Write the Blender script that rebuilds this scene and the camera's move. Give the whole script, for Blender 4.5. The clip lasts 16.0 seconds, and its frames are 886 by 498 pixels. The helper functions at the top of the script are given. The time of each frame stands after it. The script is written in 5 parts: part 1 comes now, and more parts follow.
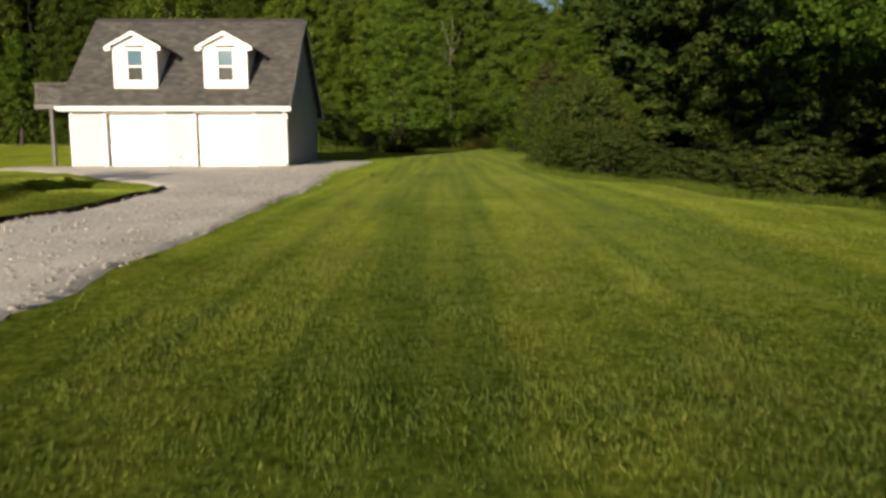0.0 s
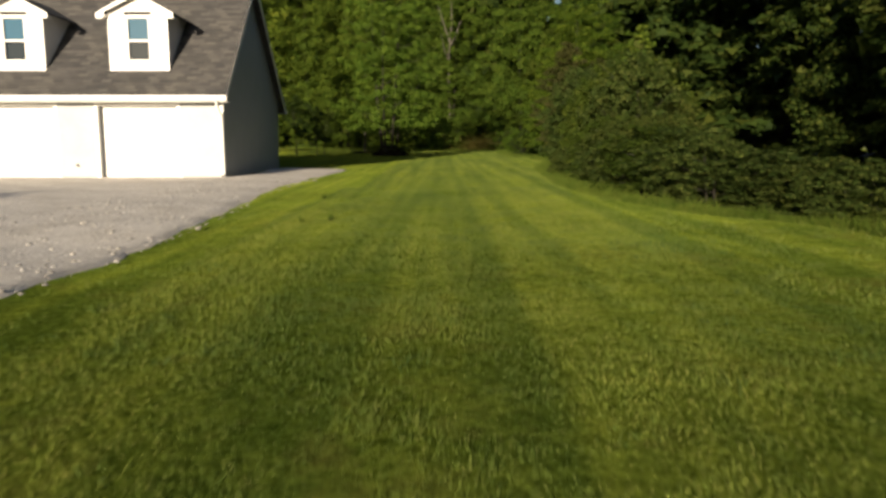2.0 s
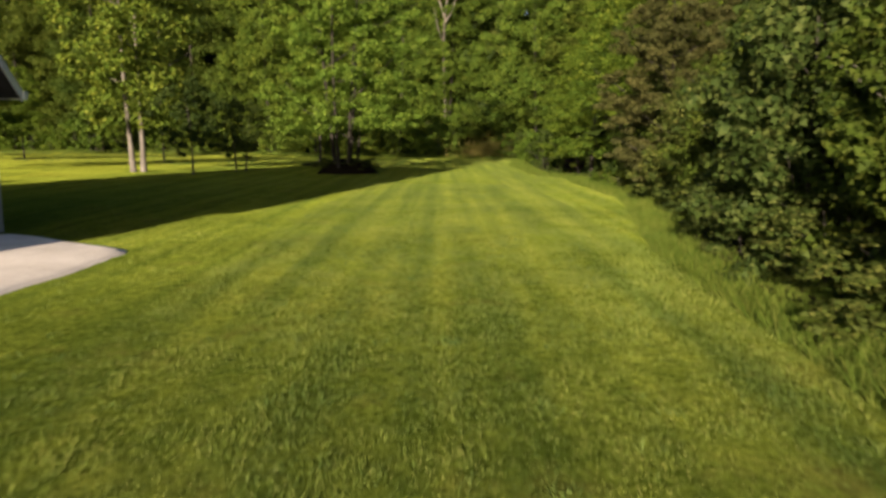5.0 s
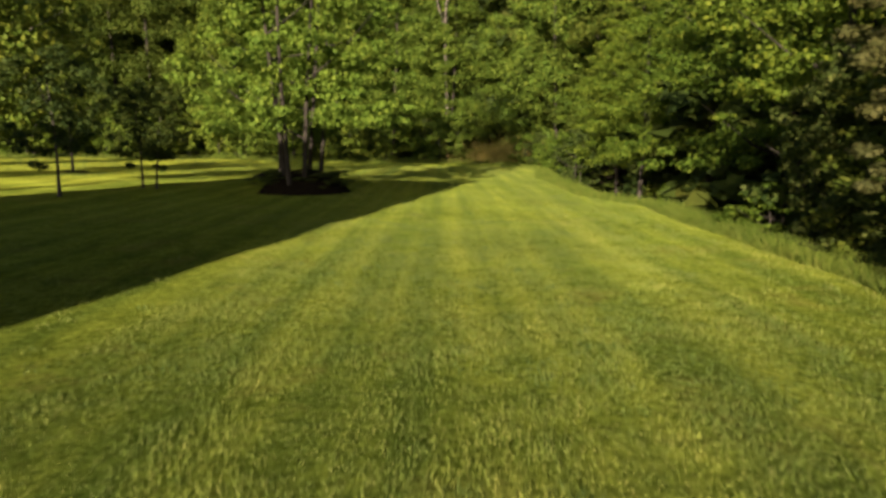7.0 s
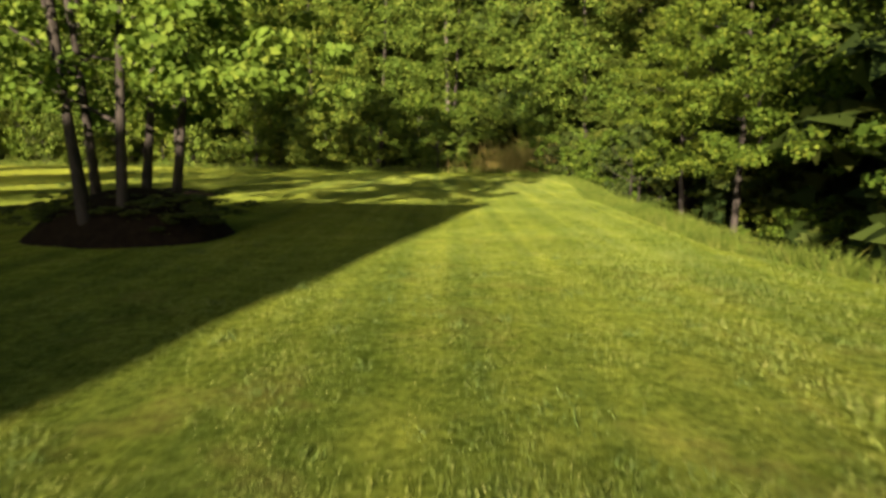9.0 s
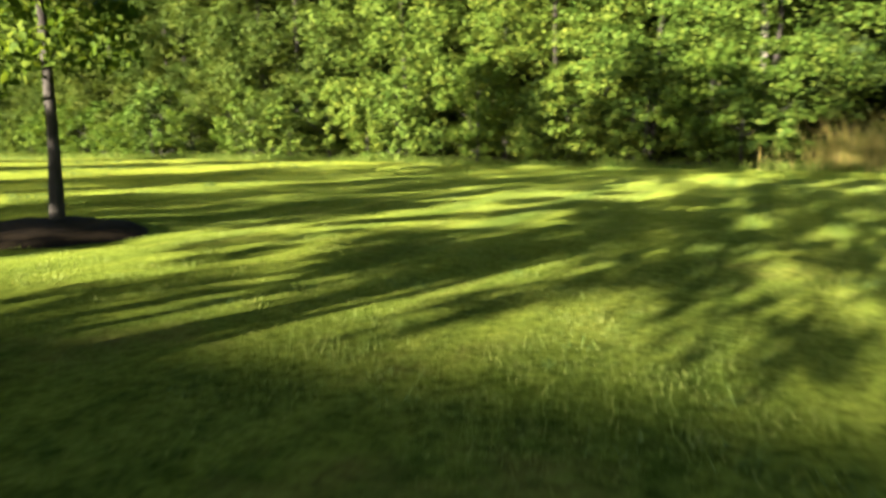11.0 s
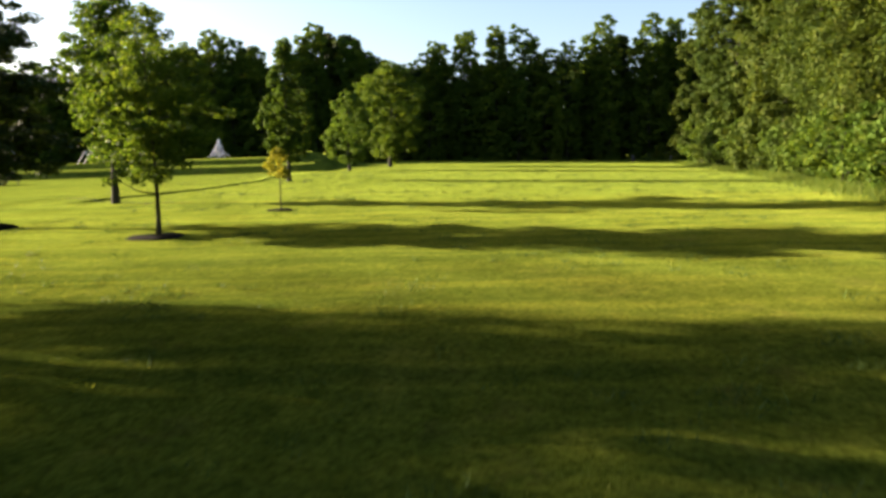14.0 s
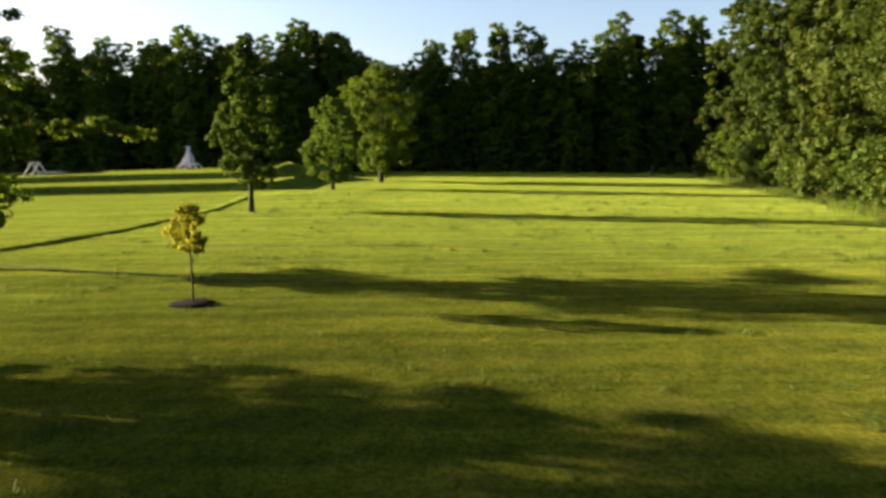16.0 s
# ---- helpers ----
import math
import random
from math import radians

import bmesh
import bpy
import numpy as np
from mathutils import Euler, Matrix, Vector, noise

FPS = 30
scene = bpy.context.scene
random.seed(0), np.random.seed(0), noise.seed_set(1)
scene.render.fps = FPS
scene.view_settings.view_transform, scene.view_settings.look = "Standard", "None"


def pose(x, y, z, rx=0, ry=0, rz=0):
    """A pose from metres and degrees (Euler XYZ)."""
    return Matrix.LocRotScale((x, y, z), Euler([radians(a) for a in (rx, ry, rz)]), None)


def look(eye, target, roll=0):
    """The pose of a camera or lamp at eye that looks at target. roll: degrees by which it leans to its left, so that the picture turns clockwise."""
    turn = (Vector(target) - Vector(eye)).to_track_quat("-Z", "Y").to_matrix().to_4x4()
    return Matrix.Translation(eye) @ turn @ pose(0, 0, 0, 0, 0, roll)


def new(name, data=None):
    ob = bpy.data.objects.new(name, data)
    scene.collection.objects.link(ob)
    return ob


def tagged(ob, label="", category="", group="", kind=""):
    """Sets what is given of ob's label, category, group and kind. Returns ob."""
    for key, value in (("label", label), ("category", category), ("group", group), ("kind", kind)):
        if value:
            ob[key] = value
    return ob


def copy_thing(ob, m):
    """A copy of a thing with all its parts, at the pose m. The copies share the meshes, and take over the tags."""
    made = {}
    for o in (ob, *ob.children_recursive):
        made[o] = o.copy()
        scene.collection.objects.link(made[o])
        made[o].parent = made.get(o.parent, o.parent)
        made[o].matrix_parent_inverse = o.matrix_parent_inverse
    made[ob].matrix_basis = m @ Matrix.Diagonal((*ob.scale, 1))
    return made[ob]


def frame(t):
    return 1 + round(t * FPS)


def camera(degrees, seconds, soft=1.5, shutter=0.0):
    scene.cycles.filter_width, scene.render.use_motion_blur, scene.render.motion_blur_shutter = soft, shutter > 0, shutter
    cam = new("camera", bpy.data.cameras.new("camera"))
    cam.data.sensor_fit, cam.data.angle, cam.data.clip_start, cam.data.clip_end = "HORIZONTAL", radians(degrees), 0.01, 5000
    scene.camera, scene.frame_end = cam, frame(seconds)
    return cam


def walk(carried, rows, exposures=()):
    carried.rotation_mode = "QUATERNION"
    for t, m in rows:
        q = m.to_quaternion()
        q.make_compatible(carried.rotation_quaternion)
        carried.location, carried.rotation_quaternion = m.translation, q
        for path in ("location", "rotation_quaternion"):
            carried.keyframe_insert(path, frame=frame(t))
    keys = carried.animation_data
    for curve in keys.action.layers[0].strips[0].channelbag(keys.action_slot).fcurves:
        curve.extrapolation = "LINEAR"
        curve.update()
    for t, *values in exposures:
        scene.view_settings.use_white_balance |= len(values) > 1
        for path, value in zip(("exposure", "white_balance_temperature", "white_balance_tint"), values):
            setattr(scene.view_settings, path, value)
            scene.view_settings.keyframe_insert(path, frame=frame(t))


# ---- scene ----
cam = camera(64.8, 16.0, soft=3.2, shutter=0.2)
# seconds, x, y, z, yaw, pitch, roll
ROWS = [
    (0, 0, 0, 1.3, -0.2, -7.474, -0.016),
    (0.5, -0.016, 1.795, 1.357, -0.182, -7.464, 0.016),
    (1, 0.019, 3.794, 1.425, -0.179, -7.494, -0.016),
    (1.5, 0.086, 6.029, 1.487, -0.218, -7.478, -0.017),
    (2, 0.202, 8.521, 1.555, -0.246, -7.461, -0.017),
    (2.5, 0.37, 11.318, 1.631, -0.258, -7.463, -0.04),
    (3, 0.584, 14.38, 1.722, -0.275, -7.454, -0.01),
    (3.5, 0.84, 17.633, 1.839, -0.252, -7.416, -0.13),
    (4, 0.977, 20.896, 2.002, -0.198, -7.449, -0.185),
    (6.5, 0.903, 35.079, 2.818, -0.189, -7.508, 0.339),
    (7, 0.894, 37.731, 2.758, -0.19, -7.428, 0.061),
    (7.5, 0.981, 40.405, 2.743, -0.093, -7.494, 0.009),
    (8, 1.176, 43.138, 2.722, 0.071, -7.513, 0.147),
    (9.6, 1.401, 53.37, 2.79, 0.77, -6.45, 0),
    (10.5, 1.542, 59.775, 2.832, 10.651, -7.311, -0.161),
    (10.8, 1.488, 61.83, 2.833, 17.2, -7.41, -0.135),
    (11, 1.429, 63.199, 2.834, 24.212, -7.469, -0.117),
    (11.5, 0.964, 66.56, 2.847, 41.481, -7.515, -0.114),
    (12, 0.14, 69.981, 2.658, 58.492, -7.474, -0.297),
    (12.5, -1.178, 73.178, 2.556, 76.793, -7.42, -0.085),
    (13, -3.012, 75.905, 2.645, 90.244, -7.481, 0.006),
    (13.5, -5.308, 77.89, 3.163, 91.085, -7.539, 0.185),
    (14, -7.755, 79.249, 4.304, 91.011, -7.484, -0.24),
    (14.5, -10.244, 79.939, 5.209, 90.769, -7.408, 0.059),
    (15, -12.806, 80.065, 5.612, 90.564, -7.549, -0.132),
    (15.5, -15.255, 79.557, 5.678, 90.451, -7.497, 0.032),
    (16, -17.537, 78.651, 5.65, 90.463, -7.458, 0.084),
]
EXPOSURES = [(0.0, 0.8, 6400, 14), (1.5, 0.8, 6400, 14), (3.0, 1.25, 6500, 15), (4.0, 1.52, 6500, 18), (7.0, 1.85, 6550, 25), (8.0, 2.02, 6550, 25), (10.5, 2.9, 6200, 20), (11.0, 3.2, 5900, 16), (11.5, 3.3, 5800, 14), (12.0, 3.5, 5900, 16), (12.5, 3.25, 6000, 18), (13.0, 2.95, 5950, 19), (14.0, 2.6, 6350, 20), (16.0, 2.38, 6500, 21)]
walk(cam, [(t, pose(x, y, z, 90 + pitch, 0, yaw) @ pose(0, 0, 0, 0, 0, roll)) for t, x, y, z, yaw, pitch, roll in ROWS], EXPOSURES)

# ---- light ----
SUN_FROM, SUN_HEIGHT = 196.1, 10.75   # compass bearing from +y, degrees above the horizon
world = bpy.data.worlds.new("world")
scene.world = world
world.use_nodes = True
sky = world.node_tree.nodes.new("ShaderNodeTexSky")
sky.sky_type, sky.sun_disc = "NISHITA", False
sky.sun_elevation, sky.sun_rotation = radians(SUN_HEIGHT), radians(SUN_FROM)
sky.air_density, sky.dust_density, sky.ozone_density = 1.0, 1.6, 1.6
world.node_tree.links.new(sky.outputs[0], world.node_tree.nodes["Background"].inputs[0])
world.node_tree.nodes["Background"].inputs[1].default_value = 0.06
sun = new("sun", bpy.data.lights.new("sun", "SUN"))
sun.data.energy, sun.data.angle, sun.data.color = 5.2, radians(0.6), (1.0, 0.835, 0.6)
a, e = radians(SUN_FROM), radians(SUN_HEIGHT)
sun.matrix_world = look((math.sin(a) * math.cos(e) * 100, math.cos(a) * math.cos(e) * 100, math.sin(e) * 100), (0, 0, 0))


# ---- materials ----
def ramp(t, stops):
    n = t.nodes.new("ShaderNodeValToRGB")
    while len(n.color_ramp.elements) < len(stops):
        n.color_ramp.elements.new(0.5)
    for el, (p, c) in zip(n.color_ramp.elements, stops):
        el.position, el.color = p, (*c, 1)
    return n


def coords(t, scale=(1, 1, 1), kind="Object"):
    c = t.nodes.new("ShaderNodeTexCoord")
    m = t.nodes.new("ShaderNodeMapping")
    m.inputs["Scale"].default_value = scale
    t.links.new(c.outputs[kind], m.inputs[0])
    return m.outputs[0]


def noise_tex(t, vec, scale, detail=4, rough=0.6):
    n = t.nodes.new("ShaderNodeTexNoise")
    n.inputs["Scale"].default_value, n.inputs["Detail"].default_value, n.inputs["Roughness"].default_value = scale, detail, rough
    t.links.new(vec, n.inputs["Vector"])
    return n.outputs["Fac"]


def mix_col(t, fac, a, b, mode="MIX"):
    n = t.nodes.new("ShaderNodeMix")
    n.data_type, n.blend_type = "RGBA", mode
    for sock, v in ((n.inputs[0], fac), (n.inputs[6], a), (n.inputs[7], b)):
        if hasattr(v, "links"):
            t.links.new(v, sock)
        elif sock.type == "VALUE":
            sock.default_value = v
        else:
            sock.default_value = (*v, 1)
    return n.outputs[2]


def surface(name, low, high, scale=8.0, rough=0.8, metal=0.0, bump=0.2, fine=60.0, stretch=(1, 1, 1), coat=0.0):
    """A painted, stony or wooden surface: two colours mottled at two sizes, with a fine relief."""
    m = bpy.data.materials.new(name)
    m.use_nodes = True
    t = m.node_tree
    b = t.nodes["Principled BSDF"]
    v = coords(t, stretch)
    big, small = noise_tex(t, v, scale), noise_tex(t, v, fine, 6)
    r = ramp(t, [(0.3, low), (0.7, high)])
    t.links.new(big, r.inputs[0])
    s = ramp(t, [(0.25, (0.82, 0.82, 0.82)), (0.75, (1, 1, 1))])
    t.links.new(small, s.inputs[0])
    t.links.new(mix_col(t, 1.0, r.outputs[0], s.outputs[0], "MULTIPLY"), b.inputs["Base Color"])
    b.inputs["Roughness"].default_value, b.inputs["Metallic"].default_value = rough, metal
    b.inputs["Coat Weight"].default_value = coat
    if rough >= 0.9:
        b.inputs["Specular IOR Level"].default_value = 0.04
    if bump:
        n = t.nodes.new("ShaderNodeBump")
        n.inputs["Strength"].default_value, n.inputs["Distance"].default_value = bump, 0.01
        t.links.new(small, n.inputs["Height"])
        t.links.new(n.outputs[0], b.inputs["Normal"])
    return m


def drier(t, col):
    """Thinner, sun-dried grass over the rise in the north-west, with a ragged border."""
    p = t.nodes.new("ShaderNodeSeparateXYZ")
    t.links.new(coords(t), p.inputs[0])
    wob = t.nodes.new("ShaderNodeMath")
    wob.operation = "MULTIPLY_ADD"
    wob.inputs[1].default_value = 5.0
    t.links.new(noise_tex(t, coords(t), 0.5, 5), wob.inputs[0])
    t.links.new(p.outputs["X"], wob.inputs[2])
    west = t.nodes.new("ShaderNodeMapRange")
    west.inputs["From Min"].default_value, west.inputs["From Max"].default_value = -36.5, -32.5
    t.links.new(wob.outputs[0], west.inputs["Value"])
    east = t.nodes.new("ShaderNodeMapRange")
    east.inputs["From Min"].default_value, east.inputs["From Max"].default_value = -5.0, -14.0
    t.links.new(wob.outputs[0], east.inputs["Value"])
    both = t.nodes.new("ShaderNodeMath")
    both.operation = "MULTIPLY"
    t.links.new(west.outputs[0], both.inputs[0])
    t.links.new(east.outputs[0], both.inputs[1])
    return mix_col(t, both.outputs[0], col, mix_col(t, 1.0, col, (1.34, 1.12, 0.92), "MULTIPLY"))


def leaf_material(name, dark, light, warm, glow=0.35, mown=False):
    """Leaves: each blade its own green, light passing through it."""
    m = bpy.data.materials.new(name)
    m.use_nodes = True
    t = m.node_tree
    b = t.nodes["Principled BSDF"]
    g = t.nodes.new("ShaderNodeNewGeometry")
    o = t.nodes.new("ShaderNodeObjectInfo")
    r = ramp(t, [(0.0, dark), (0.6, light), (1.0, warm)])
    t.links.new(g.outputs["Random Per Island"], r.inputs[0])
    v = coords(t)
    patch = noise_tex(t, v, 0.6, 3)
    p = ramp(t, [(0.3, (0.72, 0.8, 0.75)), (0.7, (1.12, 1.08, 0.95))])
    t.links.new(patch, p.inputs[0])
    q = ramp(t, [(0.0, (0.8, 0.88, 0.85)), (1.0, (1.12, 1.06, 0.9))])
    t.links.new(o.outputs["Random"], q.inputs[0])
    col = mix_col(t, 1.0, mix_col(t, 1.0, r.outputs[0], p.outputs[0], "MULTIPLY"), q.outputs[0], "MULTIPLY")
    if mown:
        runs = ramp(t, [(0.38, (0.74, 0.8, 0.8)), (0.62, (1.2, 1.15, 1.05))])
        t.links.new(noise_tex(t, coords(t, (1.0, 0.012, 1)), 1.9, 2), runs.inputs[0])
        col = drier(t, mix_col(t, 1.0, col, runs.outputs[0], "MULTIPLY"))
    t.links.new(col, b.inputs["Base Color"])
    b.inputs["Roughness"].default_value = 0.6
    b.inputs["Specular IOR Level"].default_value = 0.05
    tr = t.nodes.new("ShaderNodeBsdfTranslucent")
    t.links.new(mix_col(t, 1.0, col, (1.25, 1.2, 0.55), "MULTIPLY"), tr.inputs["Color"])
    mx = t.nodes.new("ShaderNodeMixShader")
    mx.inputs[0].default_value = glow
    t.links.new(b.outputs[0], mx.inputs[1])
    t.links.new(tr.outputs[0], mx.inputs[2])
    t.links.new(mx.outputs[0], t.nodes["Material Output"].inputs[0])
    return m


def island_material(name, low, mid, high, rough):
    """Loose pieces in one mesh: each its own shade of three colours."""
    m = bpy.data.materials.new(name)
    m.use_nodes = True
    t = m.node_tree
    b = t.nodes["Principled BSDF"]
    g = t.nodes.new("ShaderNodeNewGeometry")
    r = ramp(t, [(0.0, low), (0.55, mid), (1.0, high)])
    t.links.new(g.outputs["Random Per Island"], r.inputs[0])
    v = coords(t)
    f = noise_tex(t, v, 40, 6)
    k = ramp(t, [(0.3, (0.75, 0.75, 0.75)), (0.7, (1.1, 1.1, 1.1))])
    t.links.new(f, k.inputs[0])
    w = ramp(t, [(0.35, (0.82, 0.82, 0.84)), (0.7, (1.08, 1.06, 1.0))])
    t.links.new(noise_tex(t, v, 0.7, 4), w.inputs[0])
    t.links.new(mix_col(t, 1.0, mix_col(t, 1.0, r.outputs[0], k.outputs[0], "MULTIPLY"), w.outputs[0], "MULTIPLY"), b.inputs["Base Color"])
    b.inputs["Roughness"].default_value = rough
    n = t.nodes.new("ShaderNodeBump")
    n.inputs["Strength"].default_value, n.inputs["Distance"].default_value = 0.6, 0.004
    t.links.new(f, n.inputs["Height"])
    t.links.new(n.outputs[0], b.inputs["Normal"])
    return m


def lawn_material():
    """Mown grass: stripes along the mower's runs, dry patches, fine tufts with shade coloured into their gaps."""
    m = bpy.data.materials.new("lawn_grass")
    m.use_nodes = True
    t = m.node_tree
    b = t.nodes["Principled BSDF"]
    v = coords(t)
    base = ramp(t, [(0.3, (0.155, 0.232, 0.037)), (0.55, (0.215, 0.295, 0.048)), (0.75, (0.28, 0.33, 0.065))])
    t.links.new(noise_tex(t, v, 0.35, 6), base.inputs[0])
    runs = ramp(t, [(0.38, (0.74, 0.8, 0.8)), (0.62, (1.2, 1.15, 1.05))])
    t.links.new(noise_tex(t, coords(t, (1.0, 0.012, 1)), 1.9, 2), runs.inputs[0])
    # shade between tufts is put into the colour, dark where the relief is low
    tuft = ramp(t, [(0.32, (0.25, 0.3, 0.22)), (0.68, (1.35, 1.3, 1.2))])
    fine = noise_tex(t, v, 14, 8, 0.75)
    t.links.new(fine, tuft.inputs[0])
    dry = ramp(t, [(0.55, (0, 0, 0)), (0.8, (1, 1, 1))])
    t.links.new(noise_tex(t, v, 0.9, 5, 0.7), dry.inputs[0])
    col = mix_col(t, 1.0, mix_col(t, 1.0, base.outputs[0], runs.outputs[0], "MULTIPLY"), tuft.outputs[0], "MULTIPLY")
    clump = ramp(t, [(0.36, (0.64, 0.71, 0.65)), (0.62, (1.16, 1.12, 1.07))])
    t.links.new(noise_tex(t, v, 2.6, 6, 0.7), clump.inputs[0])
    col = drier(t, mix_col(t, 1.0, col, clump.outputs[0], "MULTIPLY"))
    dm = t.nodes.new("ShaderNodeMath")
    dm.operation = "MULTIPLY"
    dm.inputs[1].default_value = 0.62
    t.links.new(dry.outputs[0], dm.inputs[0])
    t.links.new(mix_col(t, dm.outputs[0], col, (0.25, 0.2, 0.06)), b.inputs["Base Color"])
    b.inputs["Roughness"].default_value = 0.9
    b.inputs["Diffuse Roughness"].default_value = 1.0
    b.inputs["Specular IOR Level"].default_value = 0.0
    n = t.nodes.new("ShaderNodeBump")
    n.inputs["Strength"].default_value, n.inputs["Distance"].default_value = 1.0, 0.16
    t.links.new(fine, n.inputs["Height"])
    # blades stand every way: scatter the normal as a stand of grass does
    w = t.nodes.new("ShaderNodeTexWhiteNoise")
    w.noise_dimensions = "3D"
    t.links.new(v, w.inputs["Vector"])
    off = t.nodes.new("ShaderNodeVectorMath")
    off.operation = "MULTIPLY_ADD"
    off.inputs[1].default_value, off.inputs[2].default_value = (2.8, 2.8, 0), (-1.4, -1.4, 0)
    t.links.new(w.outputs["Color"], off.inputs[0])
    add = t.nodes.new("ShaderNodeVectorMath")
    t.links.new(n.outputs[0], add.inputs[0])
    t.links.new(off.outputs[0], add.inputs[1])
    unit = t.nodes.new("ShaderNodeVectorMath")
    unit.operation = "NORMALIZE"
    t.links.new(add.outputs[0], unit.inputs[0])
    t.links.new(unit.outputs[0], b.inputs["Normal"])
    # fine upright tips that catch the light where the lawn is seen at a flat angle
    tips = t.nodes.new("ShaderNodeBsdfSheen")
    tips.inputs["Roughness"].default_value = 0.2
    t.links.new(mix_col(t, 1.0, runs.outputs[0], (0.35, 0.47, 0.06), "MULTIPLY"), tips.inputs["Color"])
    mx = t.nodes.new("ShaderNodeMixShader")
    mx.inputs[0].default_value = 0.31
    t.links.new(b.outputs[0], mx.inputs[1])
    t.links.new(tips.outputs[0], mx.inputs[2])
    t.links.new(mx.outputs[0], t.nodes["Material Output"].inputs[0])
    return m


M_LAWN = lawn_material()
M_GRAVEL = surface("gravel", (0.53, 0.5, 0.44), (0.7, 0.67, 0.61), 1.2, 0.95, bump=1.0, fine=22)
M_SIDING = surface("cream_siding", (0.36, 0.375, 0.385), (0.4, 0.415, 0.425), 1.5, 0.55, bump=0.05, fine=30)
M_WHITE = surface("white_paint", (0.78, 0.78, 0.76), (0.84, 0.84, 0.82), 2, 0.45, bump=0.03)
M_DORMER = surface("dormer_white_siding", (0.6, 0.6, 0.585), (0.66, 0.66, 0.645), 1.5, 0.5, bump=0.04, fine=30)
M_DOOR = surface("white_garage_door", (0.8, 0.8, 0.79), (0.85, 0.85, 0.84), 1.2, 0.4, bump=0.03)
M_SHINGLE = surface("grey_shingles", (0.04, 0.04, 0.04), (0.07, 0.068, 0.066), 2.2, 0.95, bump=0.7, fine=45)
M_SHINGLE_TAB = island_material("shingle_tabs", (0.036, 0.037, 0.038), (0.055, 0.055, 0.055), (0.08, 0.078, 0.075), 0.95)
M_STONE = island_material("loose_stones", (0.28, 0.262, 0.235), (0.4, 0.38, 0.345), (0.52, 0.5, 0.46), 0.9)
M_CONCRETE = surface("concrete", (0.4, 0.39, 0.37), (0.5, 0.49, 0.46), 2, 0.9, bump=0.3)
M_DECK = surface("weathered_grey_wood", (0.08, 0.08, 0.08), (0.15, 0.145, 0.14), 4, 0.8, bump=0.3, stretch=(1, 1, 6))
M_BARK = surface("grey_bark", (0.032, 0.03, 0.025), (0.068, 0.064, 0.055), 6, 0.95, bump=1.0, fine=25, stretch=(1, 1, 0.3))
M_WOOD_BARK = surface("dark_woodland_bark", (0.02, 0.019, 0.015), (0.045, 0.042, 0.034), 6, 0.95, bump=1.0, fine=25, stretch=(1, 1, 0.3))
M_PALE_BARK = surface("pale_bark", (0.085, 0.08, 0.066), (0.165, 0.155, 0.13), 5, 0.9, bump=0.7, fine=25, stretch=(1, 1, 0.35))
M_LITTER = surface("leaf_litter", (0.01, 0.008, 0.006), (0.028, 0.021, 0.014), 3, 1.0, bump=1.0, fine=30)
M_MULCH = surface("dark_mulch", (0.006, 0.0045, 0.0025), (0.016, 0.012, 0.006), 9, 1.0, bump=1.0, fine=50)
M_LEAF = leaf_material("woodland_leaves", (0.044, 0.078, 0.011), (0.074, 0.114, 0.016), (0.118, 0.146, 0.022), 0.2)
M_LEAF_OAK = leaf_material("oak_leaves", (0.034, 0.056, 0.0095), (0.054, 0.082, 0.0135), (0.08, 0.1, 0.02))
M_LEAF_MAPLE = leaf_material("maple_leaves", (0.05, 0.09, 0.013), (0.08, 0.132, 0.018), (0.125, 0.168, 0.0235), 0.48)
M_LEAF_BRIGHT = leaf_material("bright_maple_leaves", (0.062, 0.112, 0.017), (0.1, 0.17, 0.026), (0.145, 0.205, 0.034), 0.42)
# dark pine green, also the colour that stands in for shade inside the woods
M_LEAF_DARK_SHADED = leaf_material("dark_and_shaded_leaves", (0.015, 0.0285, 0.0075), (0.0315, 0.0525, 0.012), (0.0525, 0.0675, 0.015), 0.25)
M_LEAF_SHRUB = leaf_material("shrub_leaves", (0.027, 0.044, 0.011), (0.052, 0.075, 0.018), (0.1, 0.115, 0.034), 0.3)
M_LEAF_YELLOW = leaf_material("yellow_leaves", (0.19, 0.21, 0.024), (0.32, 0.31, 0.034), (0.43, 0.37, 0.05), 0.4)
M_LEAF_TAN = leaf_material("tan_olive_leaves", (0.04, 0.044, 0.014), (0.067, 0.067, 0.023), (0.096, 0.09, 0.035), 0.3)
M_DARK = surface("dark_metal", (0.05, 0.05, 0.05), (0.09, 0.085, 0.08), 10, 0.5, 0.3, bump=0.1)
M_BLADE = leaf_material("grass_blades", (0.1, 0.15, 0.036), (0.145, 0.198, 0.048), (0.2, 0.225, 0.075), 0.38, True)
M_BLADE_LONG = leaf_material("weed_blades", (0.06, 0.1, 0.016), (0.11, 0.16, 0.026), (0.18, 0.2, 0.05), 0.4)
M_BLADE_TUFT = leaf_material("tuft_blades", (0.05, 0.085, 0.022), (0.085, 0.13, 0.032), (0.13, 0.165, 0.05), 0.3)
M_SPRAY = surface("water_spray", (0.75, 0.77, 0.8), (0.85, 0.86, 0.88), 4, 0.3, bump=0)
M_WATER = surface("pond_water", (0.012, 0.018, 0.015), (0.02, 0.028, 0.022), 0.5, 0.06, bump=0.02, fine=3)
M_TRACK = surface("worn_track", (0.035, 0.04, 0.012), (0.075, 0.075, 0.028), 3, 1.0, bump=0.8, fine=20)
